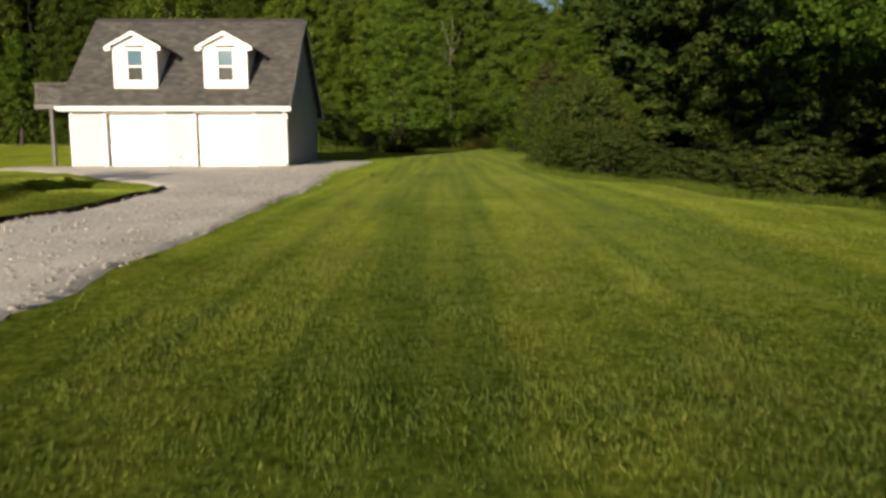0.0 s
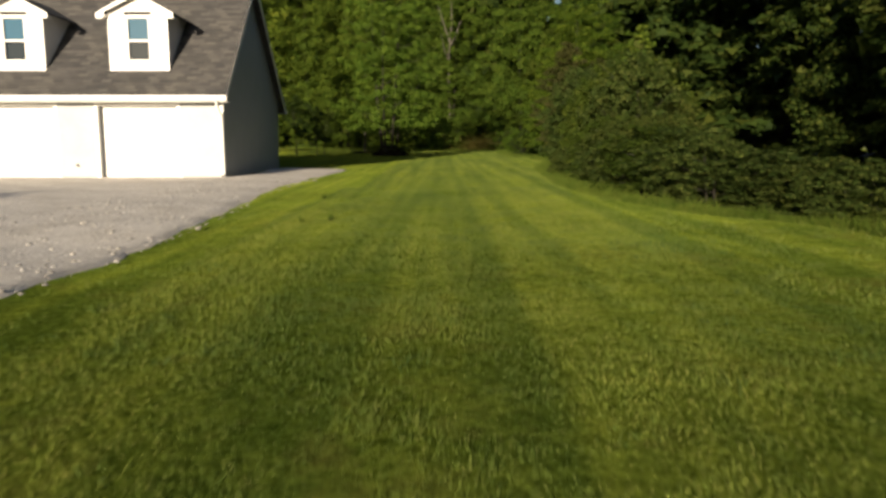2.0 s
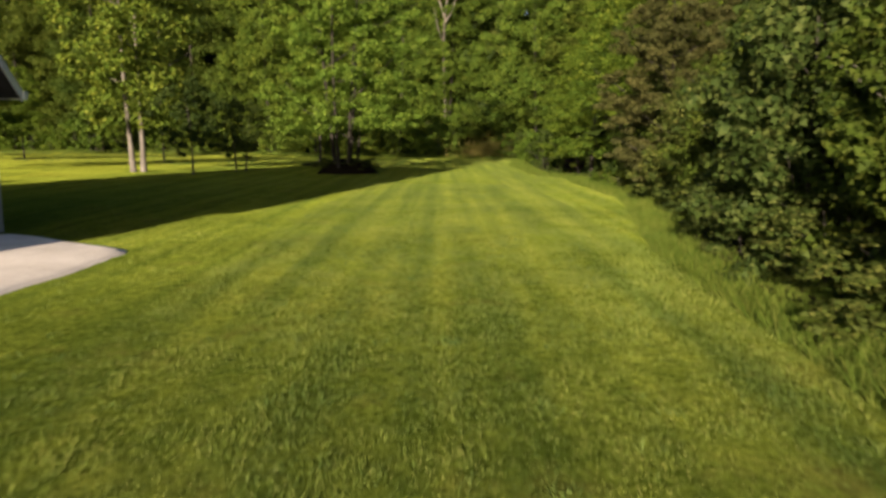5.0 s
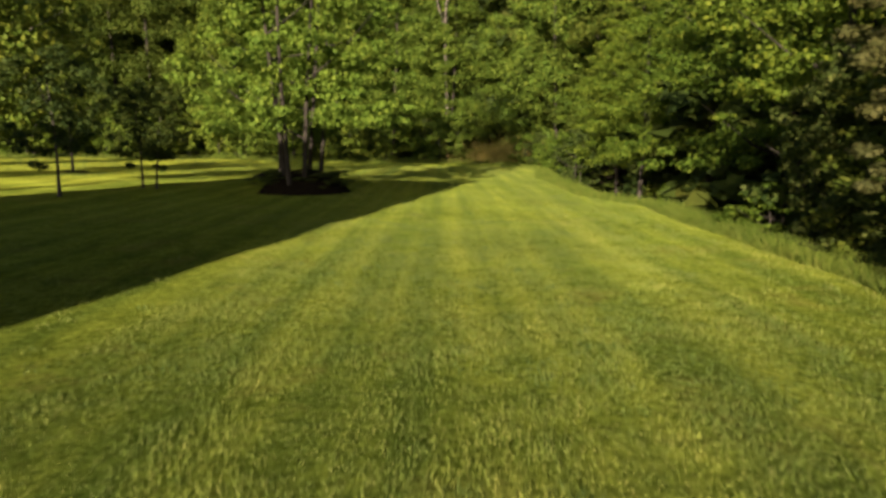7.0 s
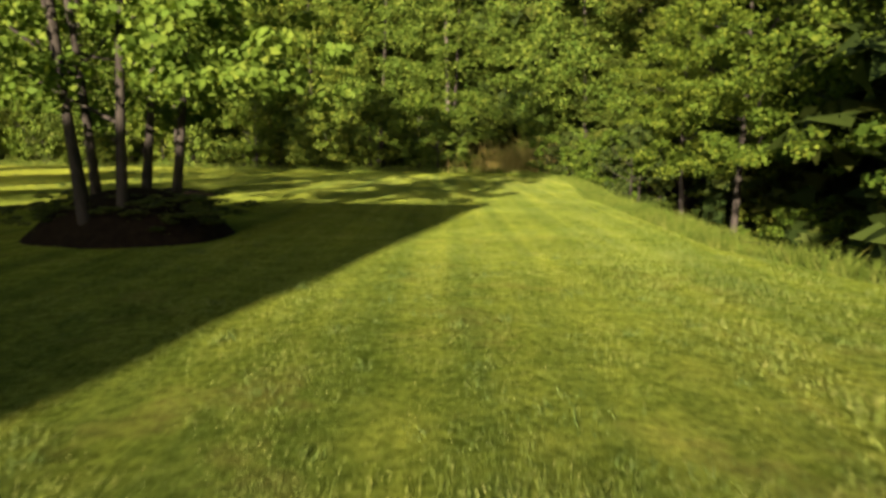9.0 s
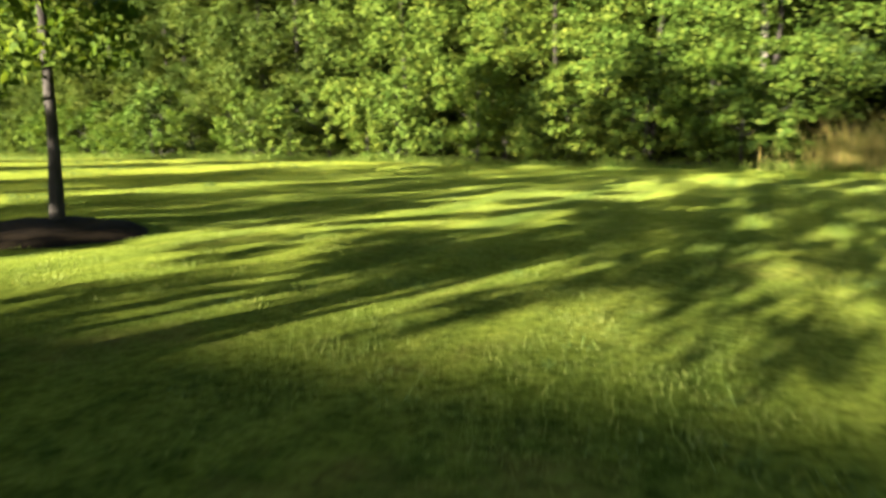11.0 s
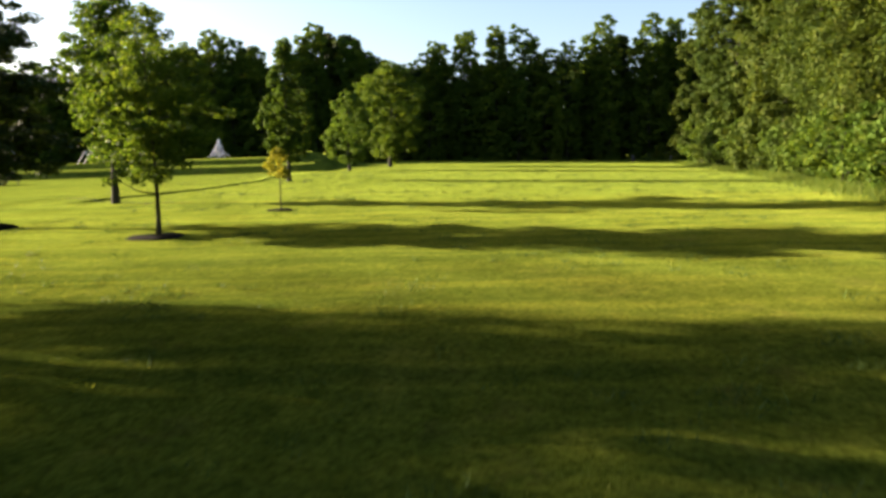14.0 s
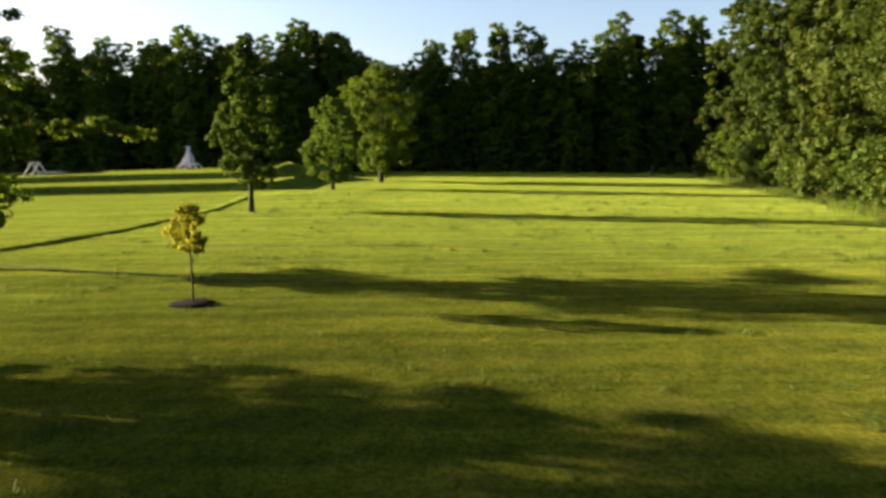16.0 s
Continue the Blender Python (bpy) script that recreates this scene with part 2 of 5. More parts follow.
M_TALL = leaf_material("tall_dry_grass", (0.12, 0.13, 0.03), (0.22, 0.2, 0.06), (0.33, 0.27, 0.11), 0.35)


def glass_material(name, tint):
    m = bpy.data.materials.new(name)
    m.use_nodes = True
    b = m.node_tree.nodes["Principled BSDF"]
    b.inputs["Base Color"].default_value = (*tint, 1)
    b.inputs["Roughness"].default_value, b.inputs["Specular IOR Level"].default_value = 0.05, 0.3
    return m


# upper pane: the reflected sky is painted in as a blue base colour
M_GLASS_UP = glass_material("sky_coloured_glass", (0.035, 0.1, 0.16))
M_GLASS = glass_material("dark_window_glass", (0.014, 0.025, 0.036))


# ---- mesh helpers ----
def part(name, bm, material, parent=None, label=""):
    """Links a bmesh as one mesh object, under parent if one is given."""
    me = bpy.data.meshes.new(name)
    bm.to_mesh(me)
    bm.free()
    me.materials.append(material)
    ob = new(name, me)
    if parent is not None:
        ob.parent = parent
    return tagged(ob, label)


def raw(name, verts, faces, material, parent=None, label="", smooth=False):
    me = bpy.data.meshes.new(name)
    n, f = np.asarray(verts, dtype=np.float32), np.asarray(faces, dtype=np.int32)
    me.vertices.add(len(n))
    me.vertices.foreach_set("co", n.ravel())
    k = f.shape[1]
    me.loops.add(f.size)
    me.loops.foreach_set("vertex_index", f.ravel())
    me.polygons.add(len(f))
    me.polygons.foreach_set("loop_start", np.arange(0, f.size, k, dtype=np.int32))
    me.update(calc_edges=True)
    if smooth:
        me.polygons.foreach_set("use_smooth", np.ones(len(f), dtype=bool))
    me.materials.append(material)
    ob = new(name, me)
    if parent is not None:
        ob.parent = parent
    return tagged(ob, label)


def empty(name, m, label, category, group=""):
    ob = new(name)
    ob.matrix_basis = m
    return tagged(ob, label, category, group)


def box(bm, x0, y0, z0, x1, y1, z1, bevel=0.0):
    made = bmesh.ops.create_cube(bm, size=1.0)["verts"]
    for v in made:
        v.co = Vector(((x0 + x1) / 2 + v.co.x * (x1 - x0), (y0 + y1) / 2 + v.co.y * (y1 - y0), (z0 + z1) / 2 + v.co.z * (z1 - z0)))
    if bevel:
        bmesh.ops.bevel(bm, geom=list({ed for v in made for ed in v.link_edges}), offset=bevel, segments=1, affect="EDGES")


def boxed(name, dims, material, parent, label="", bevel=0.0):
    bm = bmesh.new()
    box(bm, *dims, bevel)
    return part(name, bm, material, parent, label)


def prism(bm, outline, axis_from, axis_to, axis="x"):
    """A solid of a flat outline (pairs of the two other axes) drawn along x or y."""
    def at(p, d):
        return Vector((d, p[0], p[1])) if axis == "x" else Vector((p[0], d, p[1]))
    a = [bm.verts.new(at(p, axis_from)) for p in outline]
    b = [bm.verts.new(at(p, axis_to)) for p in outline]
    bm.faces.new(a)
    bm.faces.new(b[::-1])
    for i in range(len(a)):
        bm.faces.new((a[i], b[i], b[(i + 1) % len(a)], a[(i + 1) % len(a)]))
    bmesh.ops.recalc_face_normals(bm, faces=bm.faces)


def tube(points, radii, sides=8):
    """Vertices and quads of a tapered tube along points."""
    vs, fs = [], []
    for i, (p, r) in enumerate(zip(points, radii)):
        d = (Vector(points[min(i + 1, len(points) - 1)]) - Vector(points[max(i - 1, 0)])).normalized()
        u = d.cross(Vector((0.31, 0.95, 0.05))).normalized()
        w = d.cross(u)
        for k in range(sides):
            an = 2 * math.pi * k / sides
            vs.append(Vector(p) + (u * math.cos(an) + w * math.sin(an)) * r)
    for i in range(len(points) - 1):
        for k in range(sides):
            a0, a1 = i * sides + k, i * sides + (k + 1) % sides
            fs.append((a0, a1, a1 + sides, a0 + sides))
    return vs, fs


# ---- ground ----
Y_STEPS, Z_STEPS = (-400, -60, 0, 15, 31, 45, 59, 66, 75, 95, 130, 600), (-3.0, -1.2, 0, 0.48, 0.86, 1.3, 1.66, 1.85, 2.03, 2.5, 3.05, 5.0)


# east edge of the lawn: the line where grass gives way to the thicket
EDGE_Y, EDGE_X = (-40, 0, 12, 14.6, 18.1, 20.2, 24, 26, 30.4, 37, 42, 45.8, 52, 55, 58.8, 68.5, 72, 79, 85.4, 88, 91), (9.5, 8.6, 7.7, 6.0, 5.9, 4.6, 3.8, 3.6, 3.75, 4.2, 5.2, 5.9, 5.9, 6.1, 5.1, 5.2, 5.7, 6.6, 6.0, 5.0, 1.5)


def height(x, y):
    """Height of the ground: it climbs gently to the north and west."""
    x, y = np.asarray(x, float), np.asarray(y, float)
    far = np.interp(x, (-60, -20), (1, 0))
    z = np.interp(np.where(y < 75, y, 75 + (y - 75) * (1 - 0.9 * far)), Y_STEPS, Z_STEPS)
    on = np.maximum(np.interp(y, (42, 60), (0, 1)), np.interp(x, (-45, -25), (1, 0)))
    z = z + 0.0165 * np.clip(-x - 5, 0, 200) * on
    # a long grassed bank with a flat top far to the west, a round mound past its end
    z = z + np.interp(x, (-130, -100, -84, -83), (0.25, 0.6, 0.6, 0)) * np.interp(y, (-15, 5, 61.5, 63), (0, 1, 1, 0))
    z = z + np.interp(x, (-130, -100, -75.6, -74.6), (0.45, 0.75, 0.72, 0)) * np.interp(y, (-15, 5, 64.2, 65.8), (0, 1, 1, 0))
    z = z + 0.9 * np.exp(-((x + 92) / 4.0) ** 2 - ((y - 63.0) / 2.6) ** 2)
    # a low grassed step that runs west past the pear tree, its face turned north
    line = np.interp(x, (-85, -74.2, -68.1, -56.7, -46.7, -40.8, -34), (70, 66.5, 64.4, 65.6, 64.8, 62.9, 60.5))
    z = z + 0.12 * np.interp(line - y, (-0.2, 0.22, 16), (0, 1, 0)) * np.interp(x, (-76, -66, -40, -34), (0, 1, 1, 0))
    # a terrace edge across the island of grass beside the drive
    brow = np.interp(y, (-10, 11.6, 13, 15.3, 17.5, 19.8, 22), (-7.5, -7.5, -7.6, -8.2, -9.0, -10.0, -11.7))
    z = z + 0.3 * np.interp(brow - x, (0, 0.4, 4, 14), (0, 0.85, 1, 0.3)) * np.interp(y, (-10, 0, 17.5, 22.5), (0, 1, 1, 0)) * np.interp(x, (-40, -20), (0, 1))
    # the drive lies a hand's breadth below the grassed island
    z = z + 0.16 * np.interp(x, (-7.4, -6.6), (1, 0)) * np.interp(y, (14, 17), (1, 0)) * np.interp(x, (-40, -20), (0, 1))
    # a gully behind the lawn's east edge, added to keep the hollow in shade
    return z - 2.6 * np.interp(x - np.interp(y, EDGE_Y, EDGE_X), (0.6, 4.5, 14, 20), (0, 1, 1, 0)) * np.interp(y, (48.5, 52, 82, 88), (0, 1, 1, 0))


def zat(x, y):
    return float(height(x, y))


def make_ground():
    xs = np.unique(np.concatenate([np.linspace(-900, -150, 19), np.linspace(-150, -90, 61), np.linspace(-90, -24, 199), np.linspace(-24, -12, 31), np.linspace(-12, -6, 41), np.linspace(-6, 16, 56), np.linspace(16, 60, 23), np.linspace(60, 700, 17)]))
    ys = np.unique(np.concatenate([np.linspace(-500, -20, 25), np.linspace(-20, 58, 157), np.linspace(58, 72, 71), np.linspace(72, 100, 57), np.linspace(100, 200, 51), np.linspace(200, 900, 20)]))
    gx, gy = np.meshgrid(xs, ys)
    gz = height(gx, gy)
    near = np.interp(gx, (-60, -30, 10, 20), (0.3, 1, 1, 0.3))
    rough = np.array([noise.noise(Vector((u * 0.45, v * 0.45, 0))) for u, v in zip(gx.ravel(), gy.ravel())]).reshape(gx.shape)
    gz = gz + rough * 0.05 * near
    n = len(xs)
    idx = np.arange(len(ys) * n).reshape(len(ys), n)
    f = np.stack([idx[:-1, :-1], idx[:-1, 1:], idx[1:, 1:], idx[1:, :-1]], -1).reshape(-1, 4)
    ob = raw("ground", np.stack([gx, gy, gz], -1).reshape(-1, 3), f, M_LAWN, smooth=True)
    tagged(ob, "gently rolling mown lawn with mower stripes", "lawn", kind="structure")


make_ground()


def drive_left(y):
    return float(np.interp(y, (-60, 10.3, 13.5, 17, 18.3, 21.3, 26.3, 27.7, 28.5, 31.5, 31.58, 31.62, 60), (-6.5, -6.5, -6.3, -6.6, -7.4, -10.3, -14.4, -17.4, -18.8, -18.8, -18.7, -6.75, -6.75)))


def make_gravel():
    """The drive: a strip from the south that opens into an apron before the garage."""
    ys = np.concatenate([np.linspace(-60, 0, 31), np.linspace(0.25, 38.8, 156)])
    vs, fs, cols = [], [], 25
    for y in ys:
        left = drive_left(y)
        right = float(np.interp(y, (-60, 5, 11.6, 18, 26, 33, 37, 38.8), (-2.85, -3.0, -3.07, -3.2, -3.8, -3.7, -3.5, -6.1)))
        wob = 0.16 * noise.noise(Vector((y * 0.8, 3, 0))) + 0.07 * noise.noise(Vector((y * 3.1, 7, 0)))
        lob = 0.16 * noise.noise(Vector((y * 0.8, 13, 0))) if y < 31 else 0
        for k in range(cols):
            u = k / (cols - 1)
            x = left + lob + (right + wob - left - lob) * u
            edge = min(u, 1 - u) * (right - left)
            z = zat(x, y) + min(0.02, 0.1 * edge) + 0.015 + 0.05 * noise.noise(Vector((x * 0.45, y * 0.45, 0))) + 0.012 * noise.noise(Vector((x * 4, y * 4, 5)))
            vs.append((x, y, z - (0.06 if k in (0, cols - 1) else 0)))
    for j in range(len(ys) - 1):
        for k in range(cols - 1):
            a0 = j * cols + k
            fs.append((a0, a0 + 1, a0 + cols + 1, a0 + cols))
    ob = raw("gravel_drive", vs, fs, M_GRAVEL, smooth=True)
    tagged(ob, "pale crushed stone drive and apron", "driveway", kind="structure")


make_gravel()


def earth_rim():
    """A low cut edge of bare dark soil where the island's turf overhangs the drive."""
    vs, fs = [], []
    ys = np.arange(5.0, 17.3, 0.12)
    for y in ys:
        x = drive_left(y) + 0.16 * noise.noise(Vector((y * 0.8, 13, 0))) + 0.03 * noise.noise(Vector((y * 4.0, 2, 0)))
        z = zat(x, y) + 0.05 * noise.noise(Vector((x * 0.45, y * 0.45, 0)))
        h = 0.045 + 0.03 * noise.noise(Vector((y * 1.7, 9, 0)))
        vs += [(x + 0.09, y, z), (x + 0.03, y, z + 0.035), (x - 0.02, y, z + 0.035 + h), (x - 0.12, y, z + 0.03 + h), (x - 0.2, y, z - 0.03)]
    for j in range(len(ys) - 1):
        for k in range(4):
            a0 = j * 5 + k
            fs.append((a0, a0 + 1, a0 + 6, a0 + 5))
    ob = raw("earth_edge", vs, fs, M_LITTER, smooth=True)
    tagged(ob, "cut edge of bare dark soil along the drive", "soil", kind="structure")


earth_rim()


# ---- the garage house ----
HX0, HX1, HY0, HY1, HZ = -16.48, -6.84, 31.6, 39.35, 0.88
RIDGE_Y, RIDGE_Z = 35.25, 7.97
FRONT_EAVE_Y, FRONT_EAVE_Z, REAR_EAVE_Y, REAR_EAVE_Z = 31.08, 3.52, 39.75, 3.62


def roof_z(y):
    return float(np.interp(y, (FRONT_EAVE_Y, RIDGE_Y, REAR_EAVE_Y), (FRONT_EAVE_Z, RIDGE_Z, REAR_EAVE_Z)))


def roof_y(z):
    return float(np.interp(z, (FRONT_EAVE_Z, RIDGE_Z), (FRONT_EAVE_Y, RIDGE_Y)))


def lap_board(x0, x1, y, z0, z1, parent):
    """One course of lap siding on a wall that faces south."""
    bm = bmesh.new()
    prism(bm, [(y, z0), (y - 0.016, z0), (y - 0.004, z1), (y, z1)], x0, x1)
    part("siding_board", bm, M_SIDING, parent)


def shingles(x0, x1, corner, up, courses, parent, wide=0.31):
    """Courses of tabs on a slope: corner is a point of the eave line, up the step from course to course."""
    r = np.random.default_rng(9)
    vs, fs = [], []
    nrm = np.cross(np.array([1.0, 0, 0]), np.array(up, float))
    nrm /= np.linalg.norm(nrm)
    for c in range(courses):
        base = np.array(corner, float) + np.array(up, float) * c
        x = x0 - (c % 3) * wide / 3
        while x < x1:
            a0, a1 = max(x, x0), min(x + wide - 0.006, x1)
            x += wide
            if a1 - a0 < 0.02:
                continue
            lift, jut = 0.014 + 0.006 * r.random(), 0.012 * r.random()
            q = [base + nrm * lift - np.array(up) * jut, base + np.array(up) * 1.02 + nrm * 0.004]
            n = len(vs)
            vs += [(a0, q[0][1], q[0][2]), (a1, q[0][1], q[0][2]), (a1, q[1][1], q[1][2]), (a0, q[1][1], q[1][2]), (a0, base[1], base[2]), (a1, base[1], base[2])]
            fs += [(n, n + 1, n + 2, n + 3), (n + 4, n + 5, n + 1, n)]
    ob = raw("shingles", vs, fs, M_SHINGLE_TAB, parent, "weathered grey asphalt shingle tabs in courses")
    tagged(ob, kind="stuff")


def garage_house():
    house = empty("garage_house", pose(0, 0, 0), "cream garage house with steep grey roof and two dormers", "house")
    t = 0.16
    doors = ((-14.89, -12.3), (-10.9, -8.33))
    dz = 3.21
    xs = [HX0] + [v for d in doors for v in d] + [HX1]
    lap = 0.115
    for a0, a1 in ((xs[0], xs[1]), (xs[2], xs[3]), (xs[4], xs[5])):
        w = boxed("wall", (a0, HY0, HZ - 0.3, a1, HY0 + t, dz), M_SIDING, house, "cream lap sided front wall")
        for i in range(int((dz - HZ) / lap)):
            lap_board(a0 + (0.1 if a0 > HX0 else 0.09), a1 - (0.1 if a1 < HX1 else 0.09), HY0 - 0.001, HZ + 0.12 + i * lap, min(dz, HZ + 0.12 + (i + 1) * lap), w)
    boxed("wall", (HX0, HY0, dz + 0.001, HX1, HY0 + t, 3.75), M_SIDING, house)
    right = None
    for x0, x1 in ((HX1 - t, HX1), (HX0, HX0 + t)):
        bm = bmesh.new()
        prism(bm, [(HY0 + t, HZ - 0.3), (HY1, HZ - 0.3), (HY1, roof_z(HY1) - 0.15), (RIDGE_Y, RIDGE_Z - 0.2), (HY0 + t, roof_z(HY0 + t) - 0.18)], x0, x1)
        w = part("wall", bm, M_SIDING, house, "cream lap sided gable wall")
        right = right or w
    # courses of lap siding on the east gable
    z = HZ + 0.12
    while z < RIDGE_Z - 0.35:
        top = z + lap
        ya, yb = HY0 + 0.1, HY1 - 0.1
        if top > roof_z(ya) - 0.2:
            ya = roof_y(top + 0.2)
        if top > roof_z(yb) - 0.2:
            yb = float(np.interp(top + 0.2, (REAR_EAVE_Z, RIDGE_Z), (REAR_EAVE_Y, RIDGE_Y)))
        if yb - ya > 0.2:
            bm = bmesh.new()
            prism(bm, [(HX1 + 0.001, z), (HX1 + 0.017, z), (HX1 + 0.005, top), (HX1 + 0.001, top)], ya, yb, "y")
            part("siding_board", bm, M_SIDING, right)
        z = top
    boxed("wall", (HX0 + t, HY1 - t, HZ - 0.3, HX1 - t, HY1, roof_z(HY1) - 0.15), M_SIDING, house, "plain rear wall")
    boxed("foundation", (HX1 + 0.001, HY0, HZ - 0.35, HX1 + 0.05, HY1, HZ + 0.11), M_CONCRETE, house, "pale concrete footing strip")
    for a0, a1 in ((HX0 - 0.012, HX0 + 0.088), (HX1 - 0.088, HX1 + 0.012)):
        boxed("corner_board", (a0, HY0 - 0.026, HZ, a1, HY0 - 0.001, 3.3), M_WHITE, house, "white corner board")
    for x0, x1 in doors:
        d = boxed("garage_door", (x0 - 0.05, HY0 + 0.27, HZ, x1 + 0.05, HY0 + 0.32, dz + 0.05), M_DOOR, house, "white sectional garage door, shut")
        rows, h = 4, (dz - HZ) / 4
        for i in range(rows):
            sec = boxed("door_section", (x0 + 0.005, HY0 + 0.24, HZ + 0.015 + i * h, x1 - 0.005, HY0 + 0.269, HZ + (i + 1) * h), M_DOOR, d, bevel=0.005)
            for j in range(4):
                pw = (x1 - x0) / 4
                boxed("raised_panel", (x0 + j * pw + 0.08, HY0 + 0.226, HZ + i * h + 0.1, x0 + (j + 1) * pw - 0.08, HY0 + 0.239, HZ + (i + 1) * h - 0.09), M_DOOR, sec, bevel=0.006)
        for a0, a1 in ((x0 - 0.1, x0 - 0.002), (x1 + 0.002, x1 + 0.1)):
            boxed("door_trim", (a0, HY0 - 0.024, HZ, a1, HY0 - 0.001, dz), M_WHITE, house)
        boxed("door_trim", (x0 - 0.1, HY0 - 0.024, dz + 0.002, x1 + 0.1, HY0 - 0.001, dz + 0.09), M_WHITE, house)
    # tap on the pier between the doors
    tap = boxed("hose_tap", (-11.68, HY0 - 0.05, 1.26, -11.6, HY0 - 0.018, 1.35), M_DARK, house, "dark outdoor tap", 0.01)
    boxed("handle", (-11.67, HY0 - 0.1, 1.3, -11.61, HY0 - 0.051, 1.33), M_DARK, tap)
    # roof
    over = 0.26
    for front, y0, z0 in ((1, FRONT_EAVE_Y, FRONT_EAVE_Z), (0, REAR_EAVE_Y, REAR_EAVE_Z)):
        bm = bmesh.new()
        prism(bm, [(y0, z0), (RIDGE_Y, RIDGE_Z), (RIDGE_Y, RIDGE_Z - 0.15), (y0, z0 - 0.15)], HX0 - over, HX1 + over)
        r = part("roof", bm, M_SHINGLE, house, "grey asphalt shingle roof slope")
        ln = math.hypot(RIDGE_Y - y0, RIDGE_Z - z0)
        n = int(ln / 0.142)
        if front:
            shingles(HX0 - over - 0.01, HX1 + over + 0.01, (0, y0 - 0.01, z0), (0, (RIDGE_Y - y0) / n, (RIDGE_Z - z0) / n), n, r)
        for x in (HX0 - over - 0.022, HX1 + over + 0.001):
            bm = bmesh.new()
            prism(bm, [(y0, z0 - 0.012), (RIDGE_Y, RIDGE_Z - 0.012), (RIDGE_Y, RIDGE_Z - 0.2), (y0, z0 - 0.2)], x, x + 0.021)
            part("rake_board", bm, M_WHITE, house, "white rake board")
    bm = bmesh.new()
    prism(bm, [(RIDGE_Y - 0.16, RIDGE_Z - 0.12), (RIDGE_Y, RIDGE_Z + 0.035), (RIDGE_Y + 0.16, RIDGE_Z - 0.12)], HX0 - over, HX1 + over)
    part("ridge_cap", bm, M_SHINGLE, house)
    for y, z, s in ((FRONT_EAVE_Y, FRONT_EAVE_Z, -1), (REAR_EAVE_Y, REAR_EAVE_Z, 1)):
        bm = bmesh.new()
        prism(bm, [(y, z - 0.02), (y + s * 0.12, z - 0.02), (y + s * 0.125, z - 0.05), (y + s * 0.1, z - 0.16), (y, z - 0.17)], HX0 - over - 0.05, HX1 + over + 0.05)
        part("gutter", bm, M_WHITE, house, "white eaves gutter")
    boxed("soffit", (HX0 - over, FRONT_EAVE_Y + 0.002, FRONT_EAVE_Z - 0.2, HX1 + over, HY0 - 0.027, FRONT_EAVE_Z - 0.16), M_WHITE, house)
    for x in (HX1 - 0.02,):
        v, f = tube([(x, FRONT_EAVE_Y - 0.06, 3.35), (x, FRONT_EAVE_Y - 0.05, 3.2), (x, FRONT_EAVE_Y + 0.25, 3.04), (x, HY0 - 0.08, 2.88), (x, HY0 - 0.075, HZ + 0.3), (x, HY0 - 0.08, HZ + 0.12), (x, HY0 - 0.3, HZ + 0.06)], [0.042] * 7, 8)
        raw("downspout", v, f, M_WHITE, house, "white downspout", smooth=True)
    for cx in (-13.56, -9.55):
        dormer(house, cx)
    return house


